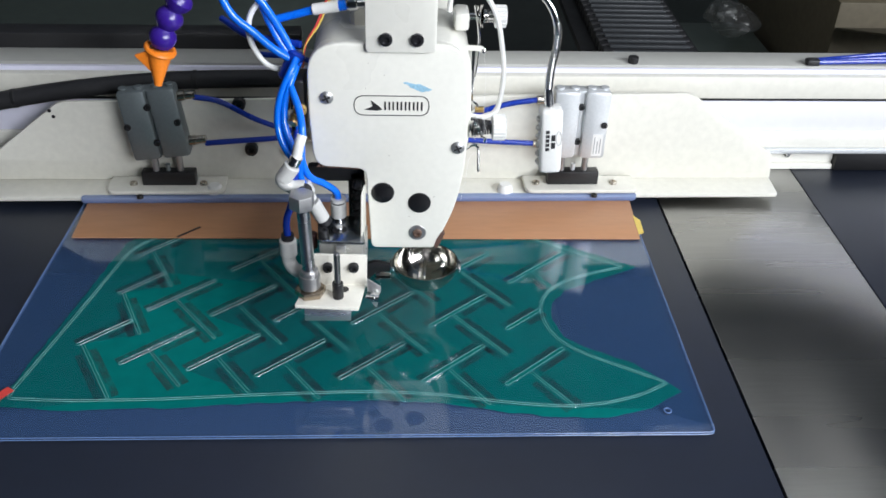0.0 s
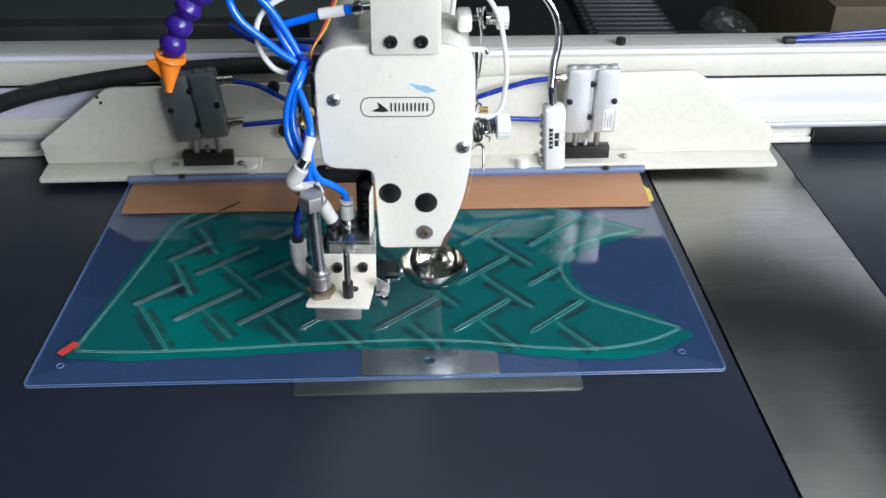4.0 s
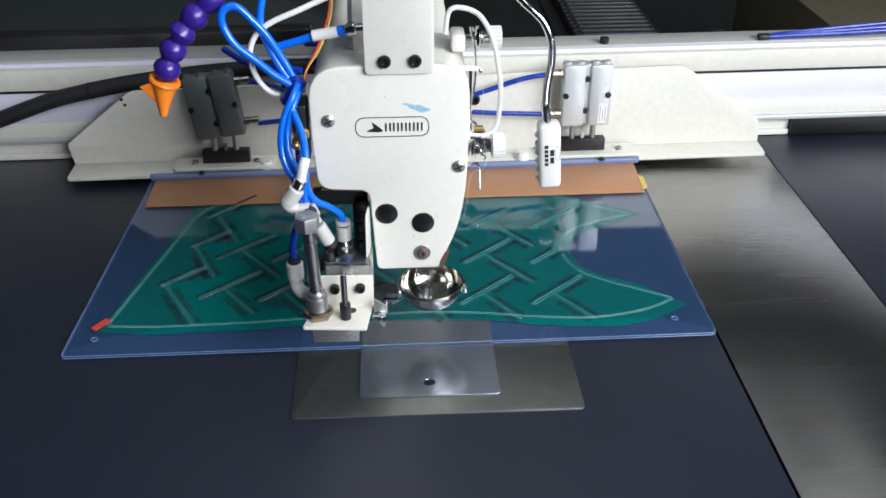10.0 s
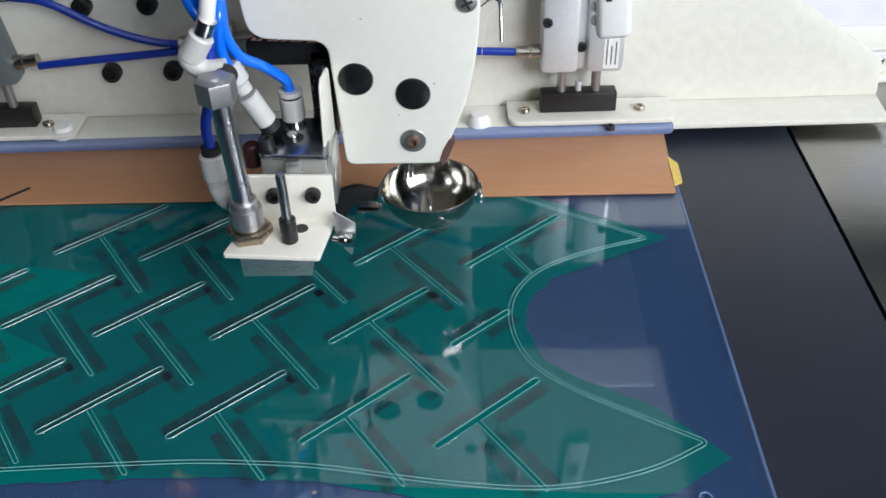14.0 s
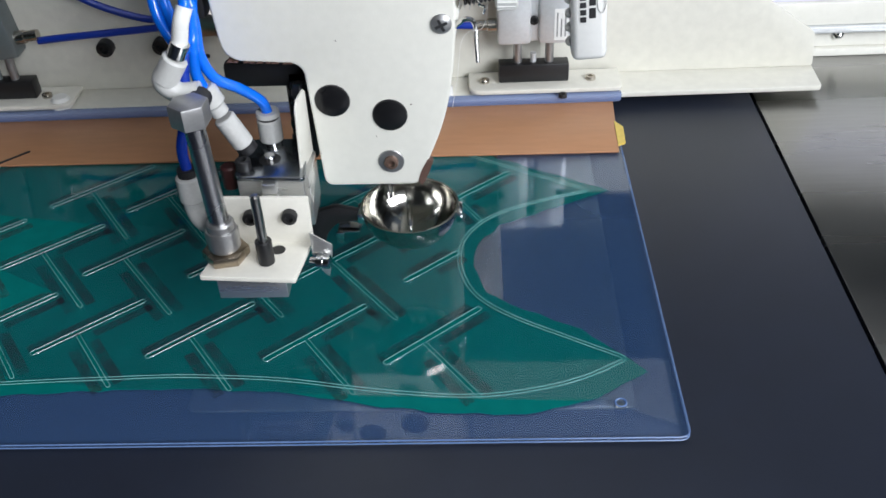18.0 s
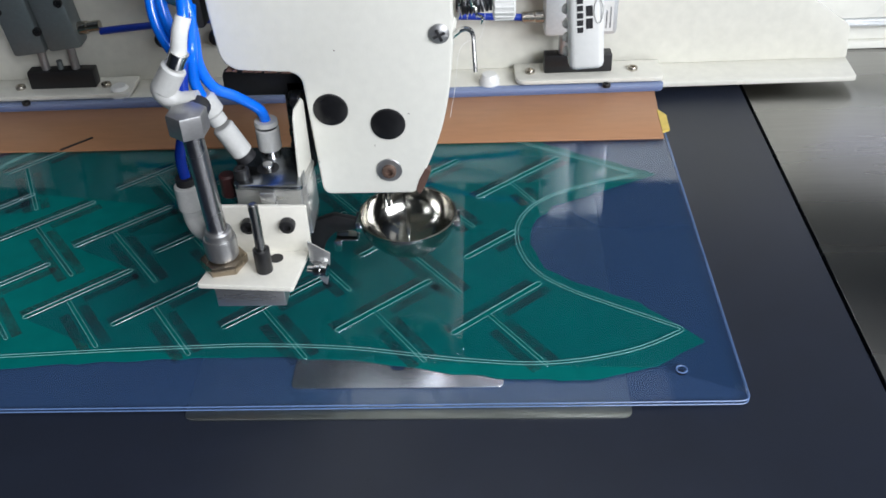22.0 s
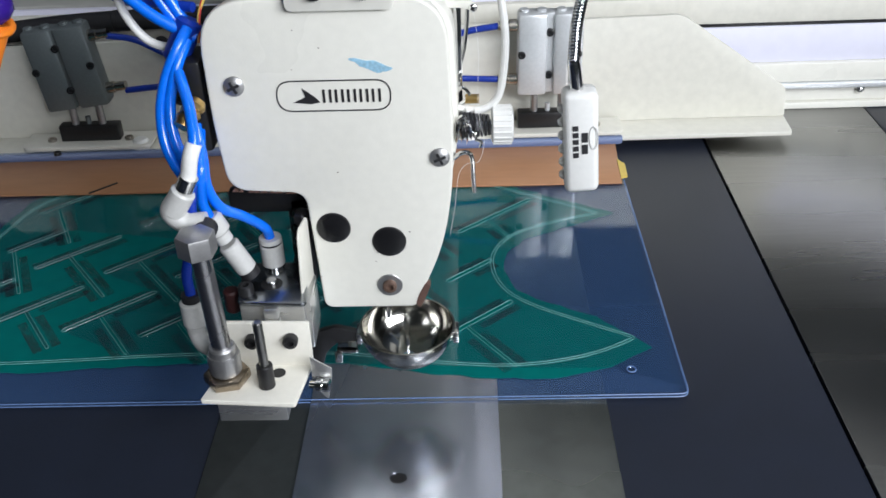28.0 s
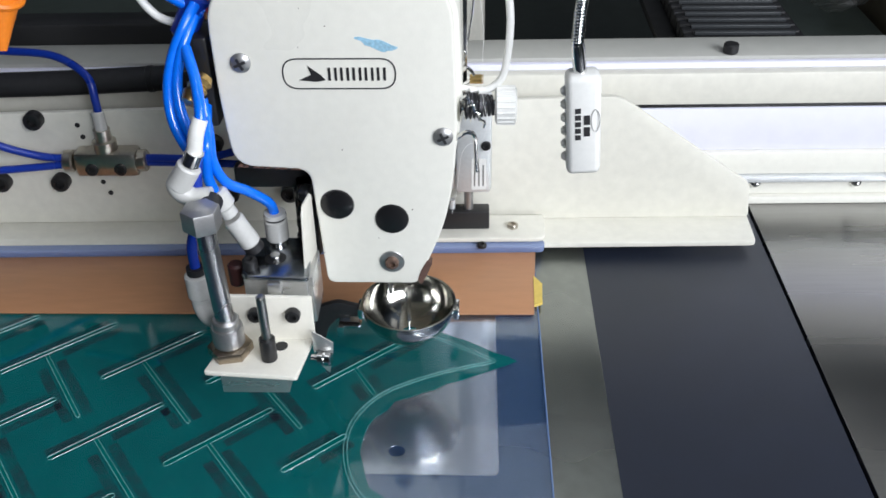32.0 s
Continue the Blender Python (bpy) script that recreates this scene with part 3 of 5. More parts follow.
    part("board_strip", prism([(-0.558, 0.2535), (0.0305, 0.2565), (0.035, 0.336), (-0.560, 0.3325)], "z", 0.0046, 0.0062, 0.0003), KRAFT, t, "smooth brown hardboard strip along the clamped edge")
    part("red_tape", prism(ribbon(Vector((-0.5555, 0.0122)), Vector((-0.5445, 0.0282)), 0.004), "z", 0.0045, 0.0048), RED, t, flat=True)
    part("yellow_tape", prism([(0.031, 0.266), (0.037, 0.269), (0.038, 0.292), (0.032, 0.302)], "z", 0.0045, 0.0066), YELLOW, t, flat=True)
    for a, b, *_ in slots():
        edge = 0.2562 + 0.005 * b.x
        if b.y > edge + 0.001:
            p = a + (b - a) * ((edge - a.y) / (b.y - a.y))
            part("slot_end", prism(ribbon(p, b + (b - a).normalized() * 0.008, 0.0012), "z", 0.0062, 0.0067), BLACK, t, flat=True)
    return t


def ribbon(p, q, half):
    d = (q - p).normalized()
    n = Vector((d.y, -d.x)) * half
    return [tuple(v) for v in (p + n, q + n, q - n, p - n)]


EDGE_BLUE = material("pale_blue_sheet_edge", (0.15, 0.24, 0.46), 0.25, vary=0.1, scale=60)
TEMPLATE = template()


# ---- the carriage that carries the template ----
def air_cylinder(x0, owner, side, ALU=ALU, lean=0, gap=0.003):
    """A twin-rod air cylinder with its rods on a black foot; side: where its air fittings are."""
    x1, yf, yb, z0, z1 = x0 + 0.060, 0.341, 0.3625, 0.055, 0.134
    mid = (x0 + x1) / 2
    c = part("air_cylinder", box(x0, mid - gap, yf, yb, z0, z1, 0.0035), ALU, owner, "anodised aluminium twin-rod air cylinder")
    part("second_barrel", box(mid + gap, x1, yf, yb, z0, z1, 0.0035), ALU, c)
    part("bridge", box(mid - 0.004, mid + 0.004, yf + 0.006, yb - 0.001, z0 + 0.001, z1 - 0.001, 0.0005), ALU, c)
    for x, z in ((mid - 0.001, z1 - 0.018), (mid - 0.001, z0 + 0.020), (x0 + 0.0035, z0 + 0.041), (x1 - 0.0045, z0 + 0.041)):
        cap_screw(x, yf + (0.004 if gap > 0.002 and abs(x - mid) < 0.002 else 0.001), z, (0, -1, 0), 0.0036, 0.0030, c)
    for dx in (0.006, 0.022, 0.04, 0.054):
        part("top_plug", rod((x0 + dx, yf + 0.011, z1 - 0.001), (x0 + dx, yf + 0.011, z1 + 0.0022), 0.0045, 16, 0.0005), ALU, c)
    for dx in (0.017, 0.043):
        part("piston_rod", rod((x0 + dx, 0.3545, 0.032), (x0 + dx, 0.3545, z0 + 0.001), 0.0036), GREY_METAL, owner)
    part("stop_screw", rod((mid, 0.3545, 0.033), (mid, 0.3545, 0.042), 0.0025), ALU, owner)
    part("foot_block", box(x0 + 0.0015, x1 - 0.001, 0.3480, 0.3610, 0.0185, 0.0345, 0.0012), BLACK, owner, "black anodised foot block")
    if side > 0:
        part("type_label", box(x1 - 0.015, x1 - 0.004, yf - 0.0003, yf + 0.0002, z0 + 0.004, z0 + 0.03), WHITE, c)
        for k in range(3):
            part("label_line", box(x1 - 0.0132 + 0.0032 * k, x1 - 0.0122 + 0.0032 * k, yf - 0.0005, yf - 0.0003, z0 + 0.007, z0 + (0.027, 0.022, 0.025)[k]), GREY_METAL, c)
    xs = x0 if side > 0 else x1
    for z in (z1 - 0.013, z0 + 0.014):
        part("air_fitting", turned([(0, 0.0055), (0.4, 0.0055), (0.45, 0.0045), (1, 0.0045)], (xs, 0.351, z), (xs - side * 0.018, 0.351, z), 14), NUT, c)
    c.matrix_basis = pose(mid, 0.351, 0.045) @ pose(0, 0, 0, 0, lean, 0) @ pose(-mid, -0.351, -0.045)
    return c


def carriage():
    t = thing("template_carriage", (0, 0, 0), "cream painted sheet-metal carriage with two air cylinders", "carriage")
    plate = [(-0.6655, 0.012), (0.2085, 0.012), (0.2055, 0.042), (0.097, 0.1185), (-0.584, 0.1055), (-0.6700, 0.0385)]
    part("carriage_plate", prism(rounded(plate, [0.001, 0.003, 0.004, 0.008, 0.008, 0.004]), "y", 0.3735, 0.379, 0.0008), CREAM_DARKER, t)
    part("flange", prism(rounded([(-0.6660, 0.3340), (0.2060, 0.3380), (0.2085, 0.379), (-0.6655, 0.379)], [0.004, 0.004, 0.001, 0.001]), "z", 0.0075, 0.0120, 0.0008), CREAM_DARKER, t)
    part("clamp_film", prism(rounded([(-0.566, 0.331), (0.042, 0.333), (0.044, 0.372), (-0.568, 0.372)], [0.005, 0.005, 0.001, 0.001]), "z", 0.0064, 0.0074, 0.0002), LIP, t, "clear blue clamp strip edge")
    part("clamp_film", prism(rounded([(-0.566, 0.331), (0.042, 0.333), (0.042, 0.341), (-0.566, 0.339)], 0.003), "z", 0.0076, 0.0125, 0.0004), LIP, t)
    for x0, bolts, stud in ((-0.5395, (0.0265, 0.1020), 0.0365), (-0.0830, (0.0130, 0.1010), 0.0765)):
        part("press_plate", prism(rounded([(x0, 0.3360), (x0 + 0.126, 0.3360), (x0 + 0.126, 0.370), (x0, 0.370)], [0.010, 0.008, 0.001, 0.001]), "z", 0.0140, 0.0182, 0.0012), CREAM_DARKER, t)
        for dx in bolts:
            cap_screw(x0 + dx, 0.3515, 0.0182, (0, 0, 1), 0.0042, 0.003, t, NUT)
        cap_screw(x0 + stud, 0.3325, 0.0125, (0, 0, 1), 0.0035, 0.003, t)
    for x in (-0.425, -0.105):
        part("plastic_knob", turned([(0, 0.009), (0.6, 0.0085), (1, 0.006)], (x, 0.346, 0.012), (x, 0.346, 0.021), 16), WHITE, t)
    for x, z in ((-0.394, 0.106), (-0.346, 0.106), (-0.385, 0.052), (-0.338, 0.052), (-0.212, 0.084), (-0.165, 0.084), (-0.205, 0.040), (-0.158, 0.040)):
        cap_screw(x, 0.3735, z, (0, -1, 0), 0.0072, 0.008, t)
    for x, z in ((-0.315, 0.100), (-0.313, 0.090), (-0.306, 0.05), (-0.302, 0.04), (-0.594, 0.096), (-0.591, 0.089)):
        part("rivet", rod((x, 0.3735, z), (x, 0.3728, z), 0.002, 10), BLACK, t)
    tee = part("tee_fitting", box(-0.316, -0.268, 0.352, 0.369, 0.066, 0.086, 0.003), NUT, t, "square metal three-way air fitting")
    for x in (-0.322, -0.266):
        part("tee_collar", rod((x - 0.004, 0.3605, 0.076), (x + 0.004, 0.3605, 0.076), 0.0085, 18, 0.0012), NUT, tee)
    for x in (-0.303, -0.281):
        part("socket_screw", turned([(0, 0.0048), (0.8, 0.0048), (1, 0.0040), (1, 0.0024), (0.4, 0.0022), (0.35, 0.0004)], (x, 0.3522, 0.073), (x, 0.3500, 0.073), 16), BLACK, tee)
    part("tee_branch", turned([(0, 0.0088), (0.45, 0.0088), (0.5, 0.0062), (1, 0.0062)], (-0.292, 0.3605, 0.0855), (-0.292, 0.3605, 0.103), 18), NUT, tee)
    part("clear_sleeve", rod((-0.292, 0.3605, 0.102), (-0.292, 0.3605, 0.118), 0.0046, 16, 0.001), PEARL, tee, "clear tube sleeve")
    air_cylinder(-0.504, t, -1, DARK_ALU, -6.5, 0.0009)
    air_cylinder(-0.0595, t, 1)
    z1, z0 = 0.121, 0.069
    part("air_tube", tube([(-0.437, 0.351, z1 + 0.002), (-0.410, 0.350, z1 - 0.003), (-0.375, 0.352, z1 - 0.024), (-0.345, 0.357, 0.083), (-0.322, 0.3605, 0.078)], 0.003), BLUE_DARK, t)
    part("air_tube", tube([(-0.430, 0.351, z0), (-0.40, 0.350, z0 + 0.003), (-0.35, 0.356, 0.073), (-0.322, 0.3605, 0.0735)], 0.003), BLUE_DARK, t)
    part("air_tube", tube([(-0.264, 0.3605, 0.078), (-0.21, 0.354, 0.082), (-0.16, 0.350, 0.100), (-0.11, 0.350, 0.116), (-0.0765, 0.351, z1)], 0.003), BLUE_DARK, t)
    part("air_tube", tube([(-0.264, 0.3605, 0.0745), (-0.20, 0.354, 0.076), (-0.14, 0.350, 0.073), (-0.0765, 0.351, z0)], 0.003), BLUE_DARK, t)
    part("air_tube", tube([(-0.292, 0.3605, 0.10), (-0.2915, 0.361, 0.126), (-0.297, 0.368, 0.143), (-0.325, 0.384, 0.152), (-0.37, 0.395, 0.152)], 0.003), BLUE_DARK, t)
    return t


def cable_sleeve():
    t = thing("cable_sleeve", (0, 0, 0), "thick black cable sleeve lying along the gantry beam", "cable")
    line = [(-1.35, 0.39, 0.012), (-1.0, 0.386, 0.030), (-0.80, 0.384, 0.056), (-0.66, 0.392, 0.096), (-0.50, 0.400, 0.117), (-0.33, 0.402, 0.122), (-0.2, 0.41, 0.124)]
    part("sleeve", tube(line, 0.0098, 16), RUBBER, t)
    way = spline([Vector(p) for p in line], 6)
    for k in range(5, len(way) - 3, 7):
        p, q = Vector(way[k]), Vector(way[k + 1])
        d = (q - p).normalized() * 0.0025
        part("cable_tie", rod(p - d, p + d, 0.0104, 16, 0.0006), BLACK, t)
    return t


def beam():
    """The cross beam that carries the carriage to and fro."""
    t = thing("gantry_beam", (0, 0, 0), "long cream painted gantry beam with a pale cover strip", "gantry beam")
    x0, x1 = -1.5, 1.5
    part("upper_rail", box(x0, x1, 0.403, 0.4150, 0.0962, 0.1230, 0.002), CREAM_DARKER, t)
    part("cover_lip", box(x0, x1, 0.4152, 0.4215, 0.1150, 0.1268, 0.0015), STRIP, t, "folded lip of the beam's cover")
    part("top_cover", box(x0, x1, 0.4218, 0.4620, 0.1150, 0.1292, 0.002), BEAM_TOP, t, "grey sheet-metal cover on the beam")
    # solid black strip, set back, paints the shade in the slit
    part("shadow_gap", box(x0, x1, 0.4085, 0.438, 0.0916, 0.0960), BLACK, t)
    part("cover_strip", box(x0, x1, 0.407, 0.438, 0.0540, 0.0914, 0.001), STRIP, t, "pale lilac-white cover strip")
    part("lower_rail", box(x0, x1, 0.403, 0.44, 0.0334, 0.0536, 0.0015), CREAM, t)
    part("guide_rail", box(x0, x1, 0.400, 0.46, 0.0268, 0.0330, 0.0012), ALU, t)
    part("apron", box(x0, 0.505, 0.414, 0.44, 0.0082, 0.0264, 0.001), CREAM, t)
    part("foot_rail", box(x0, 0.505, 0.410, 0.43, 0.0005, 0.0076, 0.001), CREAM, t)
    part("end_cover", box(0.5055, x1, 0.406, 0.44, 0.0005, 0.0264, 0.002), BLACK, t, "black plastic end cover")
    part("rear_channel", box(x0, -0.13, 0.4622, 0.492, 0.09, 0.146, 0.003), BLACK, t, "black cable channel behind the beam")
    for x in (0.28, 0.3636, 0.447, -0.75, -0.8336):
        part("dome_screw", turned([(0, 0.0052), (0.3, 0.0052), (0.7, 0.0038), (0.95, 0.0018), (1, 0.0006)], (x, 0.4142, 0.0200), (x, 0.4092, 0.0200), 20), CHROME, t)
    for x in (0.246, -0.62):
        part("rubber_stop", rod((x, 0.428, 0.1290), (x, 0.428, 0.1370), 0.006, 14, 0.001), BLACK, t)
    clip = part("tube_clip", box(0.446, 0.462, 0.419, 0.431, 0.1290, 0.137, 0.003), BLACK, t)
    for k in range(4):
        part("air_tube", tube([(0.458, 0.422 + 0.002 * k, 0.1335), (0.58, 0.425 + 0.006 * k, 0.1355 + 0.002 * (k % 2)), (0.75, 0.428 + 0.008 * k, 0.141 + 0.002 * (k % 2)), (1.0, 0.43 + 0.008 * k, 0.146), (1.4, 0.43 + 0.008 * k, 0.146)], 0.0028, 10), BLUE_DARK, t)
    return t


CARRIAGE, SLEEVE, BEAM = carriage(), cable_sleeve(), beam()


# ---- the sewing head ----
YF = 0.0622
OUTLINE = [(-0.0925, 0.2695), (0.034, 0.2705), (0.0365, 0.19), (0.0345, 0.155), (0.0285, 0.122), (0.0115, 0.0805), (-0.0435, 0.0805), (-0.0475, 0.1595), (-0.0895, 0.1620), (-0.0925, 0.20)]
ROUND = [0.028, 0.026, 0.02, 0.03, 0.03, 0.004, 0.006, 0.008, 0.012, 0.03]


def sewing_head():
    t = thing("sewing_machine_head", (0, 0.2, 0.08), "cream painted sewing machine head with a flat face cover", "sewing machine")
    face = part("face_cover", prism(rounded(OUTLINE, ROUND, 7), "y", YF, YF + 0.008, 0.0015, segments=3), CREAM, t)
    inner = [(x * 0.975 - 0.0006 + (0.0045 if x > 0 and z > 0.17 else 0.0), 0.163 + (z - 0.163) * 0.985) for x, z in OUTLINE]
    inner[5], inner[6] = (0.010, 0.088), (-0.042, 0.088)
    part("head_casting", prism(rounded(inner, ROUND, 7), "y", YF + 0.0082, 0.150, 0.003, segments=3), CREAM, t)
    part("side_rib", prism(rounded([(0.020, 0.262), (0.0385, 0.255), (0.0395, 0.17), (0.020, 0.17)], 0.012), "y", 0.092, 0.112, 0.003), CREAM, t)
    arm = [(-0.080, 0.175), (0.026, 0.175), (0.030, 0.262), (-0.085, 0.262)]
    part("arm", prism(rounded(arm, 0.02, 6), "y", 0.1502, 1.3, 0.004), CREAM_DARKER, t)
    part("motor_cap", rod((-0.060, 0.13, 0.285), (-0.02, 0.13, 0.285), 0.03, 28, 0.004), CREAM_DARKER, t)
    part("arm_column", box(-0.12, 0.06, 1.3, 1.5, -0.75, 0.28, 0.01), CREAM_DARKER, t)
    br = part("top_bracket", prism(rounded([(-0.046, 0.2645), (0.0085, 0.2645), (0.0085, 0.40), (-0.046, 0.40)], 0.004), "y", 0.0585, 0.0625, 0.0006), CREAM, t, "flat cream bracket with two screws")
    for x in (-0.0305, -0.0065):
        cap_screw(x, 0.0585, 0.2755, (0, -1, 0), 0.0052, 0.003, br, GUN)
    for x, z in ((-0.0778, 0.2245), (0.0286, 0.1808)):
        cap_screw(x, YF, z, (0, -1, 0), 0.0055, 0.0028, face, GREY_METAL, "cross_screw", True)
    for x, z in ((-0.0335, 0.1369), (-0.0022, 0.1271)):
        part("black_plug", turned([(0, 0.0099), (0.35, 0.0099), (0.6, 0.0094), (0.8, 0.0075), (0.95, 0.004), (1, 0.0006)], (x, YF + 0.001, z), (x, YF - 0.0022, z), 36), PLUG, face, "round black plastic plug")
    cap_screw(-0.0035, YF, 0.0970, (0, -1, 0), 0.0041, 0.0036, face, RUSTY)
    part("washer", rod((-0.0035, YF + 0.0002, 0.097), (-0.0035, YF - 0.0010, 0.097), 0.0076, 28, 0.0004), GREY_METAL, face)
    badge = rounded([(-0.056, 0.2095), (0.004, 0.2095), (0.004, 0.2265), (-0.056, 0.2265)], 0.010, 8)
    plate = part("badge", tube([(p[0], YF - 0.0001, p[1]) for p in badge], 0.00042, 6, closed=True, raw=True), INK, face, "black outlined maker's badge")
    part("badge_mark", prism([(-0.0475, 0.2145), (-0.038, 0.2135), (-0.0335, 0.2145), (-0.036, 0.2175), (-0.0425, 0.2225), (-0.041, 0.2175)], "y", YF - 0.0004, YF + 0.0001), INK, plate, flat=True)
    for k in range(5):
        x = -0.0318 + k * 0.0065
        bar = box(x, x + 0.0013, YF - 0.0004, YF + 0.0001, 0.2142, 0.2215)
        box(x + 0.0034, x + 0.0047, YF - 0.0004, YF + 0.0001, 0.2142, 0.2215, bm=bar)
        part("badge_bar", bar, INK, plate, flat=True)
    chip = [(-0.0055 + 0.0100 * math.cos(a) * (1 + 0.25 * math.sin(3 * a)), 0.2343 + 0.0027 * math.sin(a) * (1 + 0.3 * math.cos(5 * a)) - 0.28 * 0.010 * math.cos(a)) for a in [k * math.pi / 12 for k in range(24)]]
    part("paint_chip", prism(chip, "y", YF - 0.0002, YF + 0.0002), STICKER, face, "scuffed pale blue paint mark", flat=True)
    part("worn_corner", prism([(0.0135, 0.0800), (0.0165, 0.085), (0.0205, 0.0955), (0.0175, 0.0975), (0.0135, 0.090), (0.0115, 0.0835)], "y", YF - 0.0003, YF + 0.006), BARE, face, "chipped brown bare edge", flat=True)
    # thread tension on the side
    y = 0.077
    knob = part("tension_knob", turned([(0, 0.0085), (0.08, 0.0105), (0.92, 0.0105), (1, 0.009)], (0.057, y, 0.1925), (0.069, y, 0.1925), 32), WHITE, t, "white ribbed tension knob")
    for k in range(20):
        a = 2 * math.pi * k / 20
        part("knob_rib", rod((0.058, y + 0.0104 * math.cos(a), 0.1925 + 0.0104 * math.sin(a)), (0.068, y + 0.0104 * math.cos(a), 0.1925 + 0.0104 * math.sin(a)), 0.0007, 6), WHITE, knob)
    coil = [(0.040 + 0.0022 * k / 8 * 0.95, y + (0.0075 - 0.002 * k / 60) * math.cos(k * math.pi / 4), 0.1925 + (0.0075 - 0.002 * k / 60) * math.sin(k * math.pi / 4)) for k in range(62)]
    part("tension_spring", tube(coil, 0.0009, 6, raw=True), GUN, t)
    part("tension_post", rod((0.034, y, 0.1925), (0.057, y, 0.1925), 0.003), CHROME, t)
    for x, r in ((0.0365, 0.0095), (0.0395, 0.0095)):
        part("tension_disc", turned([(0, r * 0.5), (0.5, r), (1, r * 0.6)], (x, y, 0.1925), (x + 0.0022, y, 0.1925), 24), CHROME, t)
    part("thread_hook", tube([(0.034, y - 0.006, 0.174), (0.0375, y - 0.008, 0.1775), (0.0405, y - 0.009, 0.1800), (0.0440, y - 0.009, 0.1800), (0.0462, y - 0.009, 0.1765), (0.0467, y - 0.009, 0.166), (0.0472, y - 0.009, 0.1555)], 0.0013, 10), CHROME, t)
    part("upper_guide", tube([(0.036, 0.085, 0.205), (0.041, 0.083, 0.212), (0.045, 0.083, 0.207), (0.040, 0.083, 0.202)], 0.0012, 8), CHROME, t)
    part("thread_guide", rod((0.043, 0.083, 0.2055), (0.0505, 0.083, 0.2055), 0.0026), BRASS, t)
    part("take_up_lever", prism(rounded([(0.018, 0.2555), (0.044, 0.2545), (0.049, 0.2515), (0.0505, 0.2545), (0.047, 0.2585), (0.018, 0.2600)], 0.002), "y", 0.088, 0.091, 0.0006), CREAM, t, "white thread take-up lever")
    cap_screw(0.0478, 0.088, 0.2548, (0, -1, 0), 0.0022, 0.0012, t, CHROME, "lever_screw", True)
    part("guide_blade", box(0.0375, 0.0415, 0.092, 0.0932, 0.198, 0.254, 0.0004), CHROME, t)
    for k in range(4):
        part("tension_clip", tube([(0.0385 + 0.0035 * k, 0.070, 0.1995 - 0.0042 * k), (0.0415 + 0.0033 * k, 0.067, 0.2025 - 0.0052 * k), (0.0440 + 0.0022 * k, 0.069, 0.1965 - 0.0045 * k)], 0.0008, 6), CHROME, t)
    for x, r in ((0.0428, 0.0105), (0.0452, 0.0085), (0.0475, 0.0095)):
        part("tension_disc", turned([(0, r * 0.6), (0.4, r), (1, r * 0.75)], (x, y, 0.1925), (x + 0.0014, y, 0.1925), 24), CHROME if r > 0.009 else GUN, t)
    part("thread", tube([(0.0478, 0.087, 0.254), (0.0495, 0.084, 0.244), (0.0505, 0.082, 0.230), (0.0498, 0.078, 0.212), (0.0505, 0.069, 0.199), (0.0528, 0.066, 0.188), (0.0500, 0.066, 0.176), (0.0430, 0.066, 0.174), (0.0385, 0.064, 0.168), (0.0362, 0.0615, 0.150), (0.0330, 0.0600, 0.132)], 0.0001, 6), THREAD, t, "fine white sewing thread")
    chips = random.Random(8)
    for k in range(7):
        x, z, w = chips.uniform(-0.06, 0.01), chips.uniform(0.10, 0.26), chips.uniform(0.0003, 0.0006)
        part("paint_nick", prism([(x - w, z), (x, z + w), (x + w, z - w * 0.4), (x, z - w)], "y", YF - 0.00015, YF + 0.001), BARE, face, flat=True)
    edge = random.Random(12)
    for k in range(9):
        # paint knocked off along the lower edge of the step
        x, w = -0.0865 + 0.0042 * k + edge.uniform(-0.001, 0.001), edge.uniform(0.0008, 0.0022)
        z = 0.1618 - (x + 0.0895) * 0.055
        part("edge_chip", prism([(x - w, z - 0.0002), (x - w * 0.3, z + edge.uniform(0.0006, 0.0014)), (x + w * 0.6, z + edge.uniform(0.0003, 0.0010)), (x + w, z - 0.0002)], "y", YF - 0.0002, YF + 0.004), BARE, face, flat=True)
    part("take_up_cover", tube([(0.036, 0.1, 0.205), (0.043, 0.1, 0.23), (0.045, 0.105, 0.26), (0.041, 0.11, 0.285)], 0.0011, 8), CHROME, t)
    knob = part("upper_knob", turned([(0, 0.0072), (0.1, 0.0085), (0.9, 0.0085), (1, 0.0072)], (0.057, 0.11, 0.276), (0.067, 0.11, 0.276), 24), WHITE, t, "white ribbed tension knob")
    for k in range(16):
        a = k * math.pi / 8
        y, z = 0.11 + 0.0085 * math.cos(a), 0.276 + 0.0085 * math.sin(a)
        part("knob_rib", rod((0.0575, y, z), (0.0665, y, z), 0.0008, 6), WHITE, knob)
    part("upper_tension", rod((0.030, 0.11, 0.276), (0.057, 0.11, 0.276), 0.0026, 16), CHROME, t)
    for x, r in ((0.0430, 0.0085), (0.0455, 0.0095), (0.0470, 0.0095)):
        part("tension_disc", turned([(0, r * 0.6), (0.4, r), (1, r * 0.75)], (x, 0.11, 0.276), (x + 0.0013, 0.11, 0.276), 24), CHROME, t)
    loop = [(0.0485 + 0.0001 * k, 0.11 + 0.0048 * math.cos(k * math.pi / 6), 0.276 + 0.0048 * math.sin(k * math.pi / 6)) for k in range(84)]
    part("upper_spring", tube(loop, 0.0006, 6, raw=True), CHROME, t)
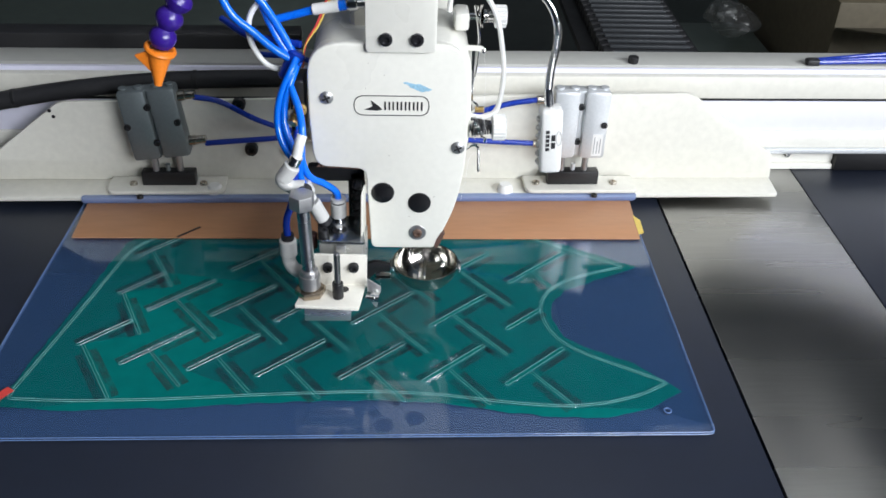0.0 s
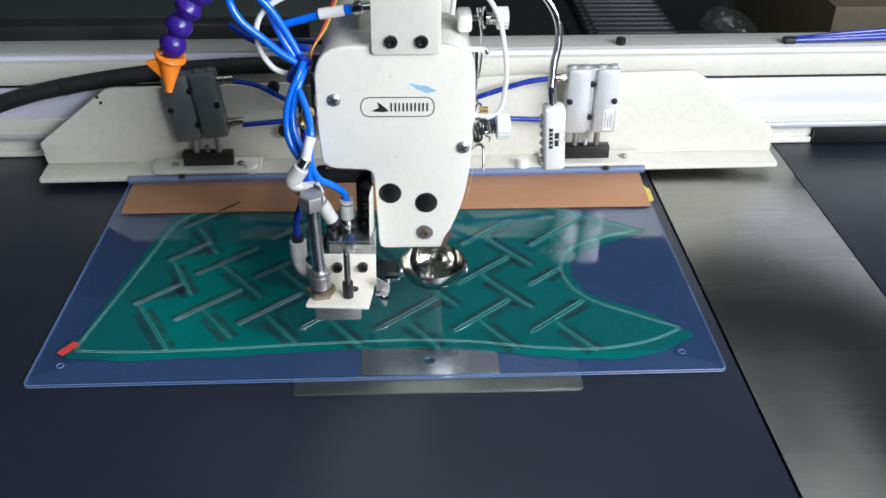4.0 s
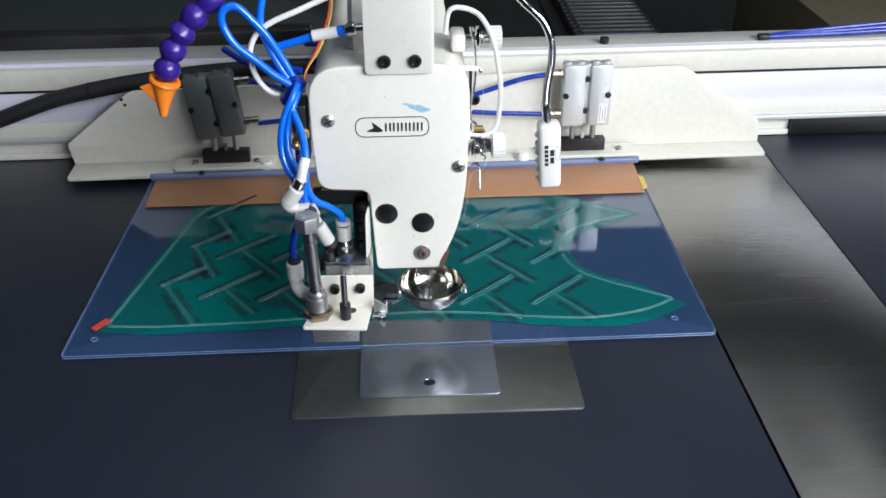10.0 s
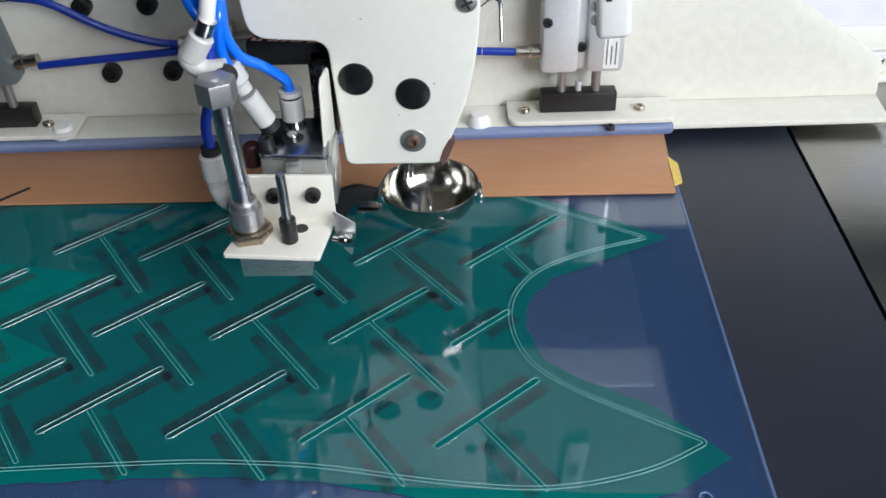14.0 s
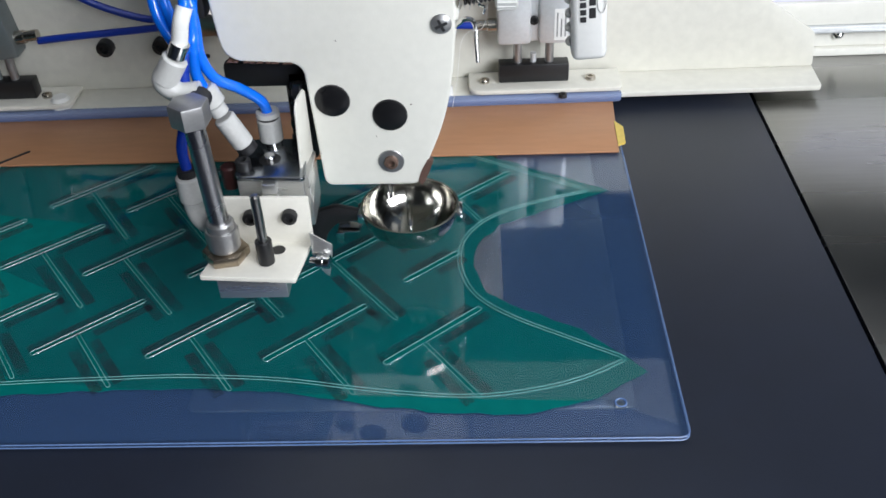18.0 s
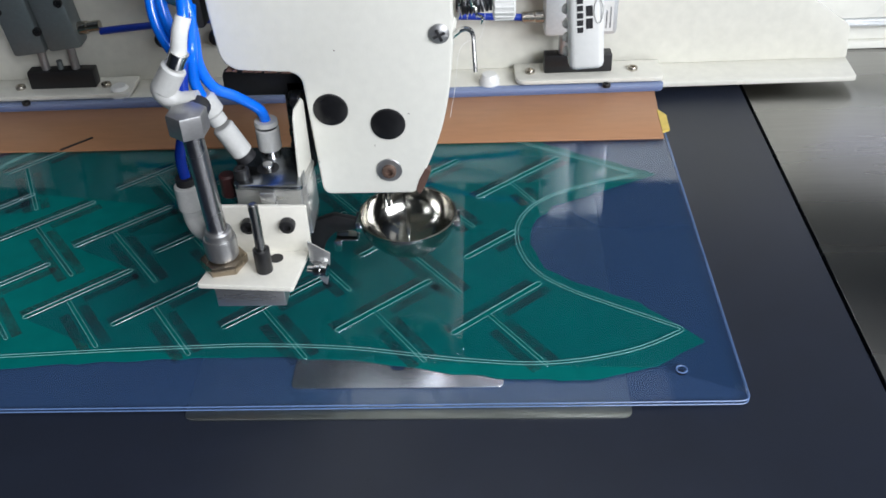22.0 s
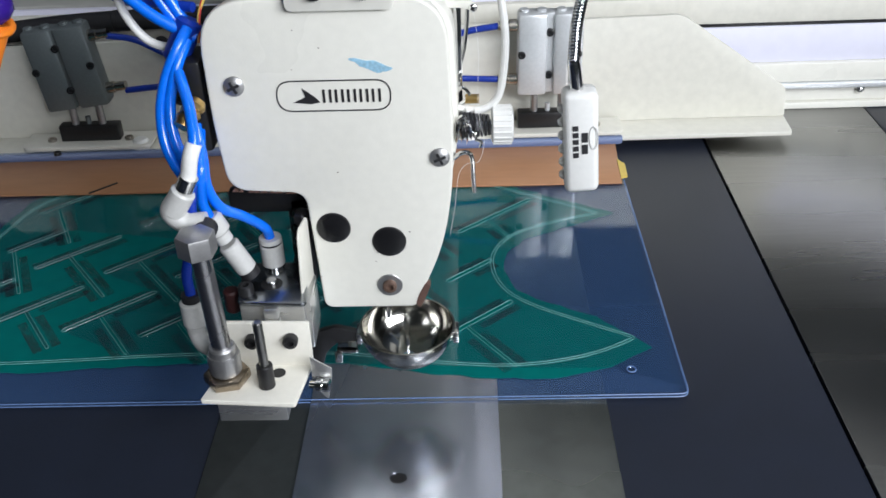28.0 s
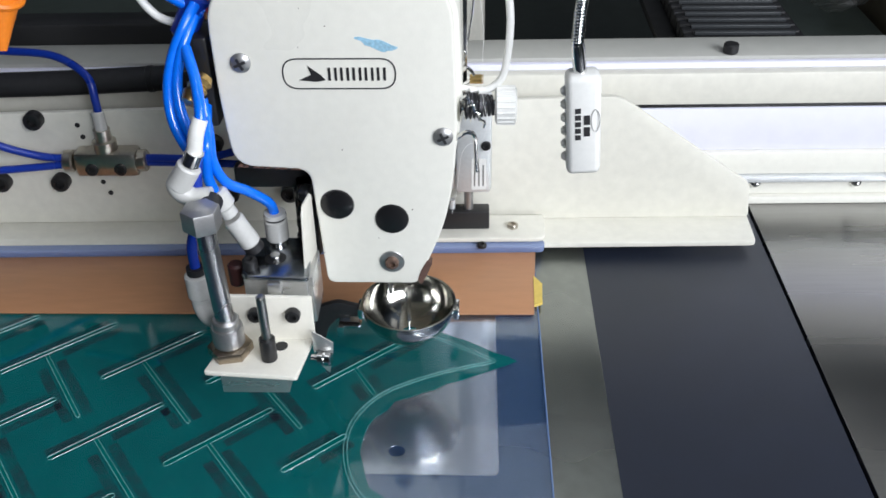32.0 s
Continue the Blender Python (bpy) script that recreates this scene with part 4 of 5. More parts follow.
    part("guard_wire", tube([(0.0370, 0.080, 0.2015), (0.050, 0.079, 0.2005), (0.0580, 0.080, 0.2040), (0.0625, 0.081, 0.2130), (0.0648, 0.084, 0.2360), (0.0630, 0.088, 0.2560), (0.0580, 0.094, 0.2800), (0.0480, 0.100, 0.2970), (0.0360, 0.100, 0.3035), (0.0260, 0.100, 0.3040), (0.0215, 0.100, 0.2985), (0.0195, 0.100, 0.2830)], 0.0022, 10), WHITE, t, "white plastic-coated guard wire")
    part("side_lug", box(0.024, 0.036, 0.095, 0.12, 0.268, 0.283, 0.003), CREAM, t)
    return t


def presser_cup():
    """The polished bowl round the needle, on its black holder."""
    t = thing("presser_cup", (0.0045, 0.070, 0.03), "polished chrome bowl-shaped presser cup round the needle", "presser cup")
    c, r = Vector((0.0045, 0.070, 0.0635)), 0.0298
    own = bmesh.new()
    rings, n = [], 56
    for k in range(17):
        a = radians(2 + k * 4.8)
        rings.append([own.verts.new(c + Vector((r * math.cos(a) * math.cos(j * 2 * math.pi / n), r * math.cos(a) * math.sin(j * 2 * math.pi / n), -r * 0.93 * math.sin(a)))) for j in range(n)])
    inner = []
    for k in range(17):
        a = radians(2 + k * 4.8)
        q = r - 0.0011
        inner.append([own.verts.new(c + Vector((q * math.cos(a) * math.cos(j * 2 * math.pi / n), q * math.cos(a) * math.sin(j * 2 * math.pi / n), -q * 0.93 * math.sin(a)))) for j in range(n)])
    for some in (rings, inner):
        for a, b in zip(some, some[1:]):
            for j in range(n):
                own.faces.new((a[j], a[(j + 1) % n], b[(j + 1) % n], b[j]))
    for a, b in ((rings[0], inner[0]), (rings[-1], inner[-1])):
        for j in range(n):
            own.faces.new((a[j], a[(j + 1) % n], b[(j + 1) % n], b[j]))
    part("bowl", own, CUP, t)
    part("needle_bar", rod((0.004, 0.072, 0.0455), (0.004, 0.072, 0.12), 0.0017, 18, 0.0004), CHROME, t)
    part("presser_bar", rod((-0.009, 0.086, 0.058), (-0.009, 0.086, 0.12), 0.003, 18), CHROME, t)
    part("needle", rod((0.004, 0.072, 0.0345), (0.004, 0.072, 0.045), 0.0008, 8), CHROME, t)
    part("clip_plate", prism(rounded([(-0.040, 0.062), (-0.026, 0.062), (-0.0255, 0.071), (-0.040, 0.074)], 0.002), "z", 0.047, 0.0485, 0.0003), CHROME, t)
    part("clip_tab", prism(rounded([(-0.041, 0.0485), (-0.036, 0.0485), (-0.0365, 0.0405), (-0.041, 0.0405)], 0.0008), "y", 0.0605, 0.062, 0.0002), CHROME, t)
    part("holder_arm", prism(rounded([(-0.060, 0.036), (-0.052, 0.060), (-0.040, 0.064), (-0.0255, 0.060), (-0.0255, 0.0535), (-0.040, 0.052), (-0.047, 0.044), (-0.052, 0.026)], 0.003), "y", 0.066, 0.0705, 0.0006), BLACK, t, "black curved holder arm")
    for dx, z in ((-0.0255, 0.056), (0.0345, 0.056)):
        part("lug", box(dx - 0.002, dx + 0.002, 0.064, 0.076, z - 0.004, z + 0.004, 0.0008), CHROME, t)
    return t


def cutter_unit():
    """The small marking unit that hangs beside the head."""
    t = thing("marking_unit", (-0.075, 0.02, 0.05), "pneumatic marking unit on a white bracket beside the head", "pneumatic unit")
    z = 0.0714
    br = part("bracket_shelf", prism(rounded([(-0.1055, -0.0075), (-0.0525, -0.0115), (-0.0475, 0.0225), (-0.098, 0.0225)], 0.0015), "z", z - 0.0030, z, 0.0004), WARM, t, "warm white painted angle bracket")
    part("bracket_upright", prism(rounded([(-0.098, z - 0.0023), (-0.0465, z - 0.0023), (-0.0462, 0.1015), (-0.0965, 0.1025)], 0.0012), "y", 0.0212, 0.0236, 0.0004), WARM, br)
    for x in (-0.0790, -0.0574):
        cap_screw(x, 0.0212, 0.0905, (0, -1, 0), 0.0043, 0.0045, br)
    part("shelf_hole", rod((-0.0655, 0.0145, z - 0.0001), (-0.0655, 0.0145, z + 0.0003), 0.0040), BLACK, br)
    part("stop_block", box(-0.098, -0.0595, -0.003, 0.02, 0.0515, 0.0688, 0.0006), BRIGHT, t)
    x, y = -0.0935, 0.010
    post = part("post", rod((x, y, 0.092), (x - 0.0022, y, 0.1555), 0.0054, 24), POST, t, "turned steel post")
    part("hex_nut", hexagon(x, y, z, z + 0.0058, 0.0130), BRONZE, post)
    sock = part("socket", turned([(0, 0.0080), (0.1, 0.0090), (0.85, 0.0092), (1, 0.0086)], (x, y, z + 0.0060), (x, y, 0.0905), 30), GREY_METAL, post)
    part("socket_neck", turned([(0, 0.0076), (0.8, 0.0076), (1, 0.0068)], (x, y, 0.0906), (x, y, 0.0955), 28), GREY_METAL, sock)
    part("post_cap", hexagon(x - 0.0028, y, 0.1555, 0.1680, 0.0104, 0.45, 0.001), GREY_METAL, post)
    px, py = -0.0700, 0.0035
    pin = part("pin", rod((px, py, z + 0.002), (px, py, 0.1160), 0.0027, 16, 0.0008), STEEL, t, "thin threaded steel pin")
    part("pin_collar", rod((px, py, z), (px, py, 0.0868), 0.0046, 18, 0.0006), BLACK, pin)
    body = part("valve_body", box(-0.0865, -0.0500, 0.032, 0.068, 0.078, 0.1072, 0.001), BRIGHT, t)
    part("valve_top", prism(rounded([(-0.0870, 0.0300), (-0.0475, 0.0275), (-0.0520, 0.0700), (-0.0905, 0.0700)], 0.005), "z", 0.1073, 0.1102, 0.0007), MIRROR, body, "polished steel top plate")
    part("valve_column", box(-0.0720, -0.0640, 0.0265, 0.0318, 0.08, 0.1068, 0.0006), BRIGHT, body)
    cheek = prism([(0.0615, 0.1066), (0.0615, 0.1450), (0.0590, 0.1475), (0.0460, 0.1480), (0.0420, 0.1440), (0.0370, 0.1066)], "x", -0.0491, -0.0478, 0.0003)
    for v in cheek.verts:
        v.co.x -= (0.0615 - v.co.y) * 0.11
    part("valve_cheek", cheek, CREAM_DARKER, body, "cream side cheek with small holes")
    cap_screw(-0.0830, 0.0385, 0.1102, (0, 0, 1), 0.0044, 0.0060, body)
    part("bolt_recess", rod((-0.0700, 0.0475, 0.1101), (-0.0700, 0.0475, 0.1104), 0.0062, 24), BLACK, body)
    part("piston_rod", turned([(0, 0.0027), (0.75, 0.0027), (0.77, 0.0034), (0.97, 0.0034), (1, 0.0028)], (-0.0700, 0.0475, 0.0950), (-0.0700, 0.0475, 0.1132), 18), CHROME, t, "bright steel piston rod")
    part("side_cap", rod((-0.0935, 0.045, 0.094), (-0.0935, 0.045, 0.1085), 0.0048, 18, 0.001), MAROON, body)
    part("side_block", box(-0.0499, -0.0468, 0.034, 0.062, 0.074, 0.1065, 0.0006), BRIGHT, body)
    for y, z in ((0.0530, 0.1360), (0.0530, 0.1230), (0.0480, 0.1350), (0.0480, 0.1220)):
        hx = -0.0491 - (0.0615 - y) * 0.11
        part("cheek_hole", rod((hx - 0.0003, y, z), (hx + 0.0003, y, z), 0.0012, 12), BLACK, body)
    part("back_bar", box(-0.0985, -0.0500, 0.086, 0.096, 0.1345, 0.1500, 0.003), BLACK, t, "black cross bar behind the fittings")
    part("side_column", box(-0.0640, -0.0500, 0.086, 0.100, 0.085, 0.1460, 0.003), BLACK, t)
    for k in range(4):
        part("block_stud", turned([(0, 0.0025), (0.15, 0.0042), (0.6, 0.0042), (0.65, 0.003), (1, 0.003)], (-0.0580 + 0.0006 * k, 0.076, 0.104 + 0.0100 * k), (-0.0575 + 0.0006 * k, 0.076, 0.1125 + 0.0100 * k), 14), PLUG, t)
    part("side_knob", rod((-0.0560, 0.074, 0.1395), (-0.0500, 0.072, 0.1395), 0.0055, 18, 0.001), PLUG, t)
    # push-in fittings
    f = part("push_fitting", rod((-0.0715, 0.0655, 0.1125), (-0.0715, 0.0655, 0.1265), 0.0068, 20, 0.0008), PEARL, t, "white push-in air fitting")
    part("release_ring", turned([(0, 0.0052), (0.35, 0.0052), (0.4, 0.0069), (1, 0.0064)], (-0.0715, 0.0655, 0.1266), (-0.0715, 0.0655, 0.1310), 24), PEARL, f)
    part("seal_ring", rod((-0.0715, 0.0655, 0.1267), (-0.0715, 0.0655, 0.1281), 0.0060, 20), RUBBER, f)
    part("fitting_base", rod((-0.0715, 0.0655, 0.1060), (-0.0715, 0.0655, 0.1127), 0.0058, 20), CHROME, f)
    g = part("push_fitting", rod((-0.0835, 0.050, 0.1190), (-0.0915, 0.048, 0.1375), 0.0061, 20, 0.001), PEARL, t, "white push-in air fitting")
    part("fitting_waist", rod((-0.0925, 0.048, 0.1400), (-0.0950, 0.0475, 0.1460), 0.0050, 20), PEARL, g)
    part("release_ring", rod((-0.0945, 0.0475, 0.1450), (-0.0990, 0.0468, 0.1560), 0.0068, 20, 0.0015), PEARL, g)
    part("seal_ring", rod((-0.0818, 0.0505, 0.1150), (-0.0836, 0.050, 0.1191), 0.0058, 20), RUBBER, g)
    e = part("elbow_fitting", tube([(-0.0955, 0.030, 0.1625), (-0.106, 0.030, 0.1625), (-0.1130, 0.030, 0.1690), (-0.1090, 0.030, 0.1760)], 0.0058, 16), PEARL, t, "white elbow air fitting")
    part("elbow_body", rod((-0.1125, 0.030, 0.1690), (-0.1040, 0.030, 0.1820), 0.0067, 18, 0.001), PEARL, e)
    part("elbow_neck", rod((-0.1035, 0.030, 0.1830), (-0.1000, 0.030, 0.1900), 0.005, 16), CHROME, e)
    part("elbow_cap", rod((-0.0955, 0.030, 0.1600), (-0.0955, 0.012, 0.1600), 0.006, 16), RUBBER, e)
    e = part("elbow_fitting", rod((-0.1120, 0.030, 0.0960), (-0.1120, 0.030, 0.1120), 0.0072, 18, 0.001), PEARL, t, "white elbow air fitting")
    part("elbow_bend", tube([(-0.1120, 0.030, 0.0965), (-0.1120, 0.030, 0.0900), (-0.1080, 0.026, 0.0850), (-0.0990, 0.022, 0.0825)], 0.0058, 16), PEARL, e)
    part("release_ring", rod((-0.1120, 0.030, 0.1122), (-0.1120, 0.030, 0.1165), 0.0054, 18), RUBBER, e)
    # side angle with a screw
    part("side_angle", prism([(-0.0462, 0.0850), (-0.0345, 0.0765), (-0.0350, 0.0700), (-0.0380, 0.0545), (-0.0400, 0.0560), (-0.0462, 0.0655)], "y", 0.0115, 0.0126, 0.0002), BRIGHT, t, "bent bright steel angle")
    part("clamp_screw", turned([(0, 0.0022), (0.35, 0.0022), (0.36, 0.0040), (0.6, 0.0040), (0.64, 0.0033), (0.7, 0.0040), (0.97, 0.0040), (1, 0.0034)], (-0.0470, 0.0080, 0.0685), (-0.0355, 0.0060, 0.0690), 12), CHROME, t, "knurled chrome clamp screw")
    return t


def side_valve():
    t = thing("air_valve", (-0.1, 0.08, 0.19), "black air valve with a brass silencer on the head's side", "air valve")
    part("valve_body", box(-0.1075, -0.0955, 0.066, 0.092, 0.186, 0.238, 0.002), BLACK, t)
    part("port", rod((-0.1125, 0.072, 0.222), (-0.1075, 0.072, 0.222), 0.005, 14), BLACK, t)
    b = part("silencer", turned([(0, 0.0045), (0.2, 0.006), (0.35, 0.0045), (0.45, 0.006), (0.6, 0.0048), (0.7, 0.0058), (1, 0.004)], (-0.0975, 0.060, 0.2190), (-0.1045, 0.047, 0.2100), 18), BRASS, t, "brass silencer")
    return t


def air_lines():
    """Loose blue tubes between the valve, the fittings and the arm."""
    rows = [
        ([(-0.0715, 0.0655, 0.130), (-0.0735, 0.0630, 0.139), (-0.0825, 0.0570, 0.1500), (-0.0930, 0.0520, 0.1590), (-0.0985, 0.0520, 0.1720), (-0.0990, 0.0550, 0.188), (-0.1015, 0.062, 0.205)], 0.003, BLUE, "blue plastic air tube at the fittings"),
        ([(-0.0985, 0.0468, 0.155), (-0.1005, 0.045, 0.167), (-0.0985, 0.046, 0.185), (-0.1005, 0.064, 0.200)], 0.003, BLUE, "blue plastic air tube at the fittings"),
        ([(-0.100, 0.030, 0.190), (-0.098, 0.031, 0.200), (-0.0955, 0.034, 0.207), (-0.098, 0.045, 0.222), (-0.105, 0.060, 0.235)], 0.003, BLUE, "blue air tube in a white sleeve"),
        ([(-0.112, 0.030, 0.115), (-0.112, 0.031, 0.13), (-0.106, 0.033, 0.15), (-0.103, 0.036, 0.175), (-0.1015, 0.055, 0.20)], 0.003, BLUE_DARK, "dark blue plastic air tube"),
        ([(-0.1000, 0.036, 0.182), (-0.1085, 0.042, 0.187), (-0.1150, 0.048, 0.200), (-0.1160, 0.054, 0.216), (-0.1120, 0.060, 0.232), (-0.1050, 0.066, 0.246), (-0.101, 0.075, 0.253)], 0.003, BLUE, "curved blue plastic air tube"),
        ([(-0.1000, 0.038, 0.184), (-0.1060, 0.044, 0.194), (-0.1105, 0.050, 0.207), (-0.1105, 0.056, 0.222), (-0.1055, 0.062, 0.238), (-0.1010, 0.072, 0.248)], 0.003, BLUE, "curved blue plastic air tube"),
        ([(-0.0980, 0.078, 0.2465), (-0.118, 0.078, 0.259), (-0.134, 0.080, 0.2724), (-0.149, 0.080, 0.286), (-0.1568, 0.082, 0.302), (-0.1545, 0.083, 0.3125), (-0.1446, 0.084, 0.3145), (-0.134, 0.084, 0.304), (-0.1235, 0.084, 0.2909), (-0.112, 0.084, 0.270), (-0.1020, 0.082, 0.250)], 0.0032, BLUE, "looped blue plastic air tube"),
        ([(-0.103, 0.082, 0.246), (-0.118, 0.085, 0.27), (-0.128, 0.09, 0.30), (-0.12, 0.10, 0.33), (-0.10, 0.12, 0.36), (-0.06, 0.16, 0.40)], 0.003, BLUE, "blue air tube rising to the arm"),
        ([(-0.1020, 0.084, 0.240), (-0.118, 0.085, 0.240), (-0.1290, 0.086, 0.2460), (-0.1375, 0.087, 0.2620), (-0.1370, 0.087, 0.2820), (-0.1240, 0.088, 0.2975), (-0.095, 0.09, 0.310), (-0.07, 0.10, 0.318)], 0.0024, WHITE, "thin white air tube"),
        ([(-0.098, 0.082, 0.262), (-0.118, 0.09, 0.262), (-0.142, 0.10, 0.262), (-0.165, 0.12, 0.268)], 0.0028, BLUE_DARK, "dark blue plastic air tube"),
        ([(-0.120, 0.092, 0.278), (-0.100, 0.09, 0.284), (-0.080, 0.088, 0.290), (-0.058, 0.086, 0.293)], 0.0032, BLUE, "blue air tube into the arm"),
    ]
    for pts, r, mat, label in rows:
        o = part("air_tube", tube(pts, r, 12, 12), mat)
        tagged(o, label, "air tube", "air tubes at the head")
    sleeve = part("tube_sleeve", tube([(-0.1005, 0.0305, 0.1895), (-0.098, 0.031, 0.200), (-0.0955, 0.034, 0.207)], 0.0042, 12), WHITE)
    tagged(sleeve, "short white sleeve on a blue air tube", "tube sleeve")
    conn = thing("tube_connector", (-0.06, 0.086, 0.293), "white and blue push-in connector with a metal end", "connector")
    part("collar", rod((-0.088, 0.088, 0.2885), (-0.067, 0.0865, 0.2925), 0.0046, 16, 0.0008), WHITE, conn)
    part("blue_ring", rod((-0.067, 0.0865, 0.2925), (-0.062, 0.086, 0.2935), 0.0042, 16), BLUE, conn)
    part("metal_end", turned([(0, 0.003), (0.2, 0.0055), (0.5, 0.0055), (0.55, 0.004), (1, 0.004)], (-0.062, 0.086, 0.2935), (-0.044, 0.084, 0.296), 16), CHROME, conn)
    tie = part("tube_tie", rod((-0.1115, 0.077, 0.234), (-0.1000, 0.082, 0.256), 0.0072, 16, 0.002), BLUE_DARK)
    tagged(tie, "dark blue wrap that bundles the air tubes", "tube wrap")
    for k, (mat, name) in enumerate(((RED, "red_wire"), (YELLOW, "yellow_wire"))):
        w = part(name, tube([(-0.097, 0.078, 0.244), (-0.094, 0.082, 0.262), (-0.084 + 0.002 * k, 0.084, 0.280), (-0.074 + 0.002 * k, 0.09, 0.305), (-0.07, 0.1, 0.33)], 0.0009, 8), mat)
        tagged(w, f"thin {name.split('_')[0]} signal wire along the head", "wire")


def machine_lamp():
    t = thing("machine_lamp", (0.108, 0.06, 0.22), "white LED machine lamp on a chrome gooseneck", "lamp")
    m = pose(0.1040, 0.060, 0.1925, 0, -3.5, 0)
    b = box(-0.0092, 0.0092, -0.008, 0.008, -0.0290, 0.0290, 0.0035, segments=3)
    bmesh.ops.transform(b, verts=b.verts, matrix=m)
    body = part("lamp_body", b, WHITE, t)
    for k in range(6):
        p = m @ Vector((-0.0092, -0.001, 0.019 - 0.0078 * k))
        q = m @ Vector((-0.0118, -0.001, 0.019 - 0.0078 * k))
        part("led", turned([(0, 0.0028), (0.5, 0.0025), (1, 0.0012)], p, q, 12), LED, body)
    ring = [m @ Vector((0.0062 + 0.0022 * math.cos(k * math.pi / 10), -0.0082, 0.004 + 0.0065 * math.sin(k * math.pi / 10))) for k in range(20)]
    part("switch_ring", tube(ring, 0.0003, 5, closed=True, raw=True), PEARL, body)
    for k in range(5):
        bar = box(-0.0046, -0.0016, -0.0084, -0.0079, 0.0100 - 0.0039 * k - 0.0014, 0.0100 - 0.0039 * k + 0.0014)
        bmesh.ops.transform(bar, verts=bar.verts, matrix=m)
        part("print_bar", bar, INK, body, flat=True)
    for k in range(2):
        bar = box(0.0000, 0.0032, -0.0084, -0.0079, 0.0045 - 0.0068 * k - 0.0027, 0.0045 - 0.0068 * k + 0.0027)
        bmesh.ops.transform(bar, verts=bar.verts, matrix=m)
        part("print_bar", bar, INK, body, flat=True)
    part("neck_ferrule", turned([(0, 0.0036), (0.8, 0.0036), (1, 0.003)], (0.1010, 0.060, 0.2195), (0.0985, 0.060, 0.238), 16), CHROME, t)
    line = spline([(0.0986, 0.060, 0.236), (0.0992, 0.060, 0.255), (0.1018, 0.061, 0.272), (0.1012, 0.063, 0.288), (0.094, 0.066, 0.304), (0.080, 0.070, 0.317), (0.060, 0.085, 0.332), (0.03, 0.11, 0.335), (-0.005, 0.14, 0.32)], 22)
    part("gooseneck", tube(line, lambda s: 0.0030 + 0.0004 * math.cos(s * len(line) * math.pi), 12, raw=True), CHROME, t, "ribbed chrome gooseneck")
    return t


LED = material("led_lens", (0.55, 0.55, 0.52), 0.15, vary=0.1)


def coolant_hose():
    t = thing("air_nozzle_hose", (-0.2, 0.09, 0.23), "violet jointed nozzle hose with an orange tip", "nozzle hose")
    line = [(-0.209, 0.087, 0.256), (-0.2035, 0.089, 0.272), (-0.1955, 0.090, 0.2865), (-0.186, 0.092, 0.299), (-0.173, 0.095, 0.311), (-0.158, 0.10, 0.323), (-0.142, 0.107, 0.335), (-0.125, 0.115, 0.346), (-0.107, 0.125, 0.356), (-0.088, 0.135, 0.364)]
    for a, b in zip(line, line[1:]):
        part("hose_link", turned([(0.0, 0.0072), (0.2, 0.0098), (0.5, 0.0112), (0.75, 0.0098), (0.95, 0.0068), (1.05, 0.0072)], a, b, 20), VIOLET, t)
    part("nozzle_ring", tube([Vector((-0.2095, 0.0868, 0.254)) + 0.0108 * (math.cos(k * math.pi / 12) * Vector((0.93, 0, -0.36)) + math.sin(k * math.pi / 12) * Vector((0.05, 0.97, 0.1))) for k in range(24)], 0.0022, 8, closed=True, raw=True), ORANGE, t)
    part("nozzle_tip", turned([(0, 0.0108), (0.2, 0.0095), (0.6, 0.006), (1, 0.0028)], (-0.210, 0.0865, 0.254), (-0.2135, 0.080, 0.226), 18), ORANGE, t, "flared orange nozzle tip")
    part("nozzle_wing", prism(rounded([(-0.229, 0.2515), (-0.214, 0.2565), (-0.2125, 0.232)], 0.001), "y", 0.080, 0.083, 0.0004), ORANGE, t)
    return t


HEAD = sewing_head()
HEAD.location.z += 0.0014
PRESSER = presser_cup()
MARKER = cutter_unit()
PISTON = next(o for o in MARKER.children if o.name.startswith("piston_rod"))
side_valve(), air_lines(), machine_lamp(), coolant_hose()


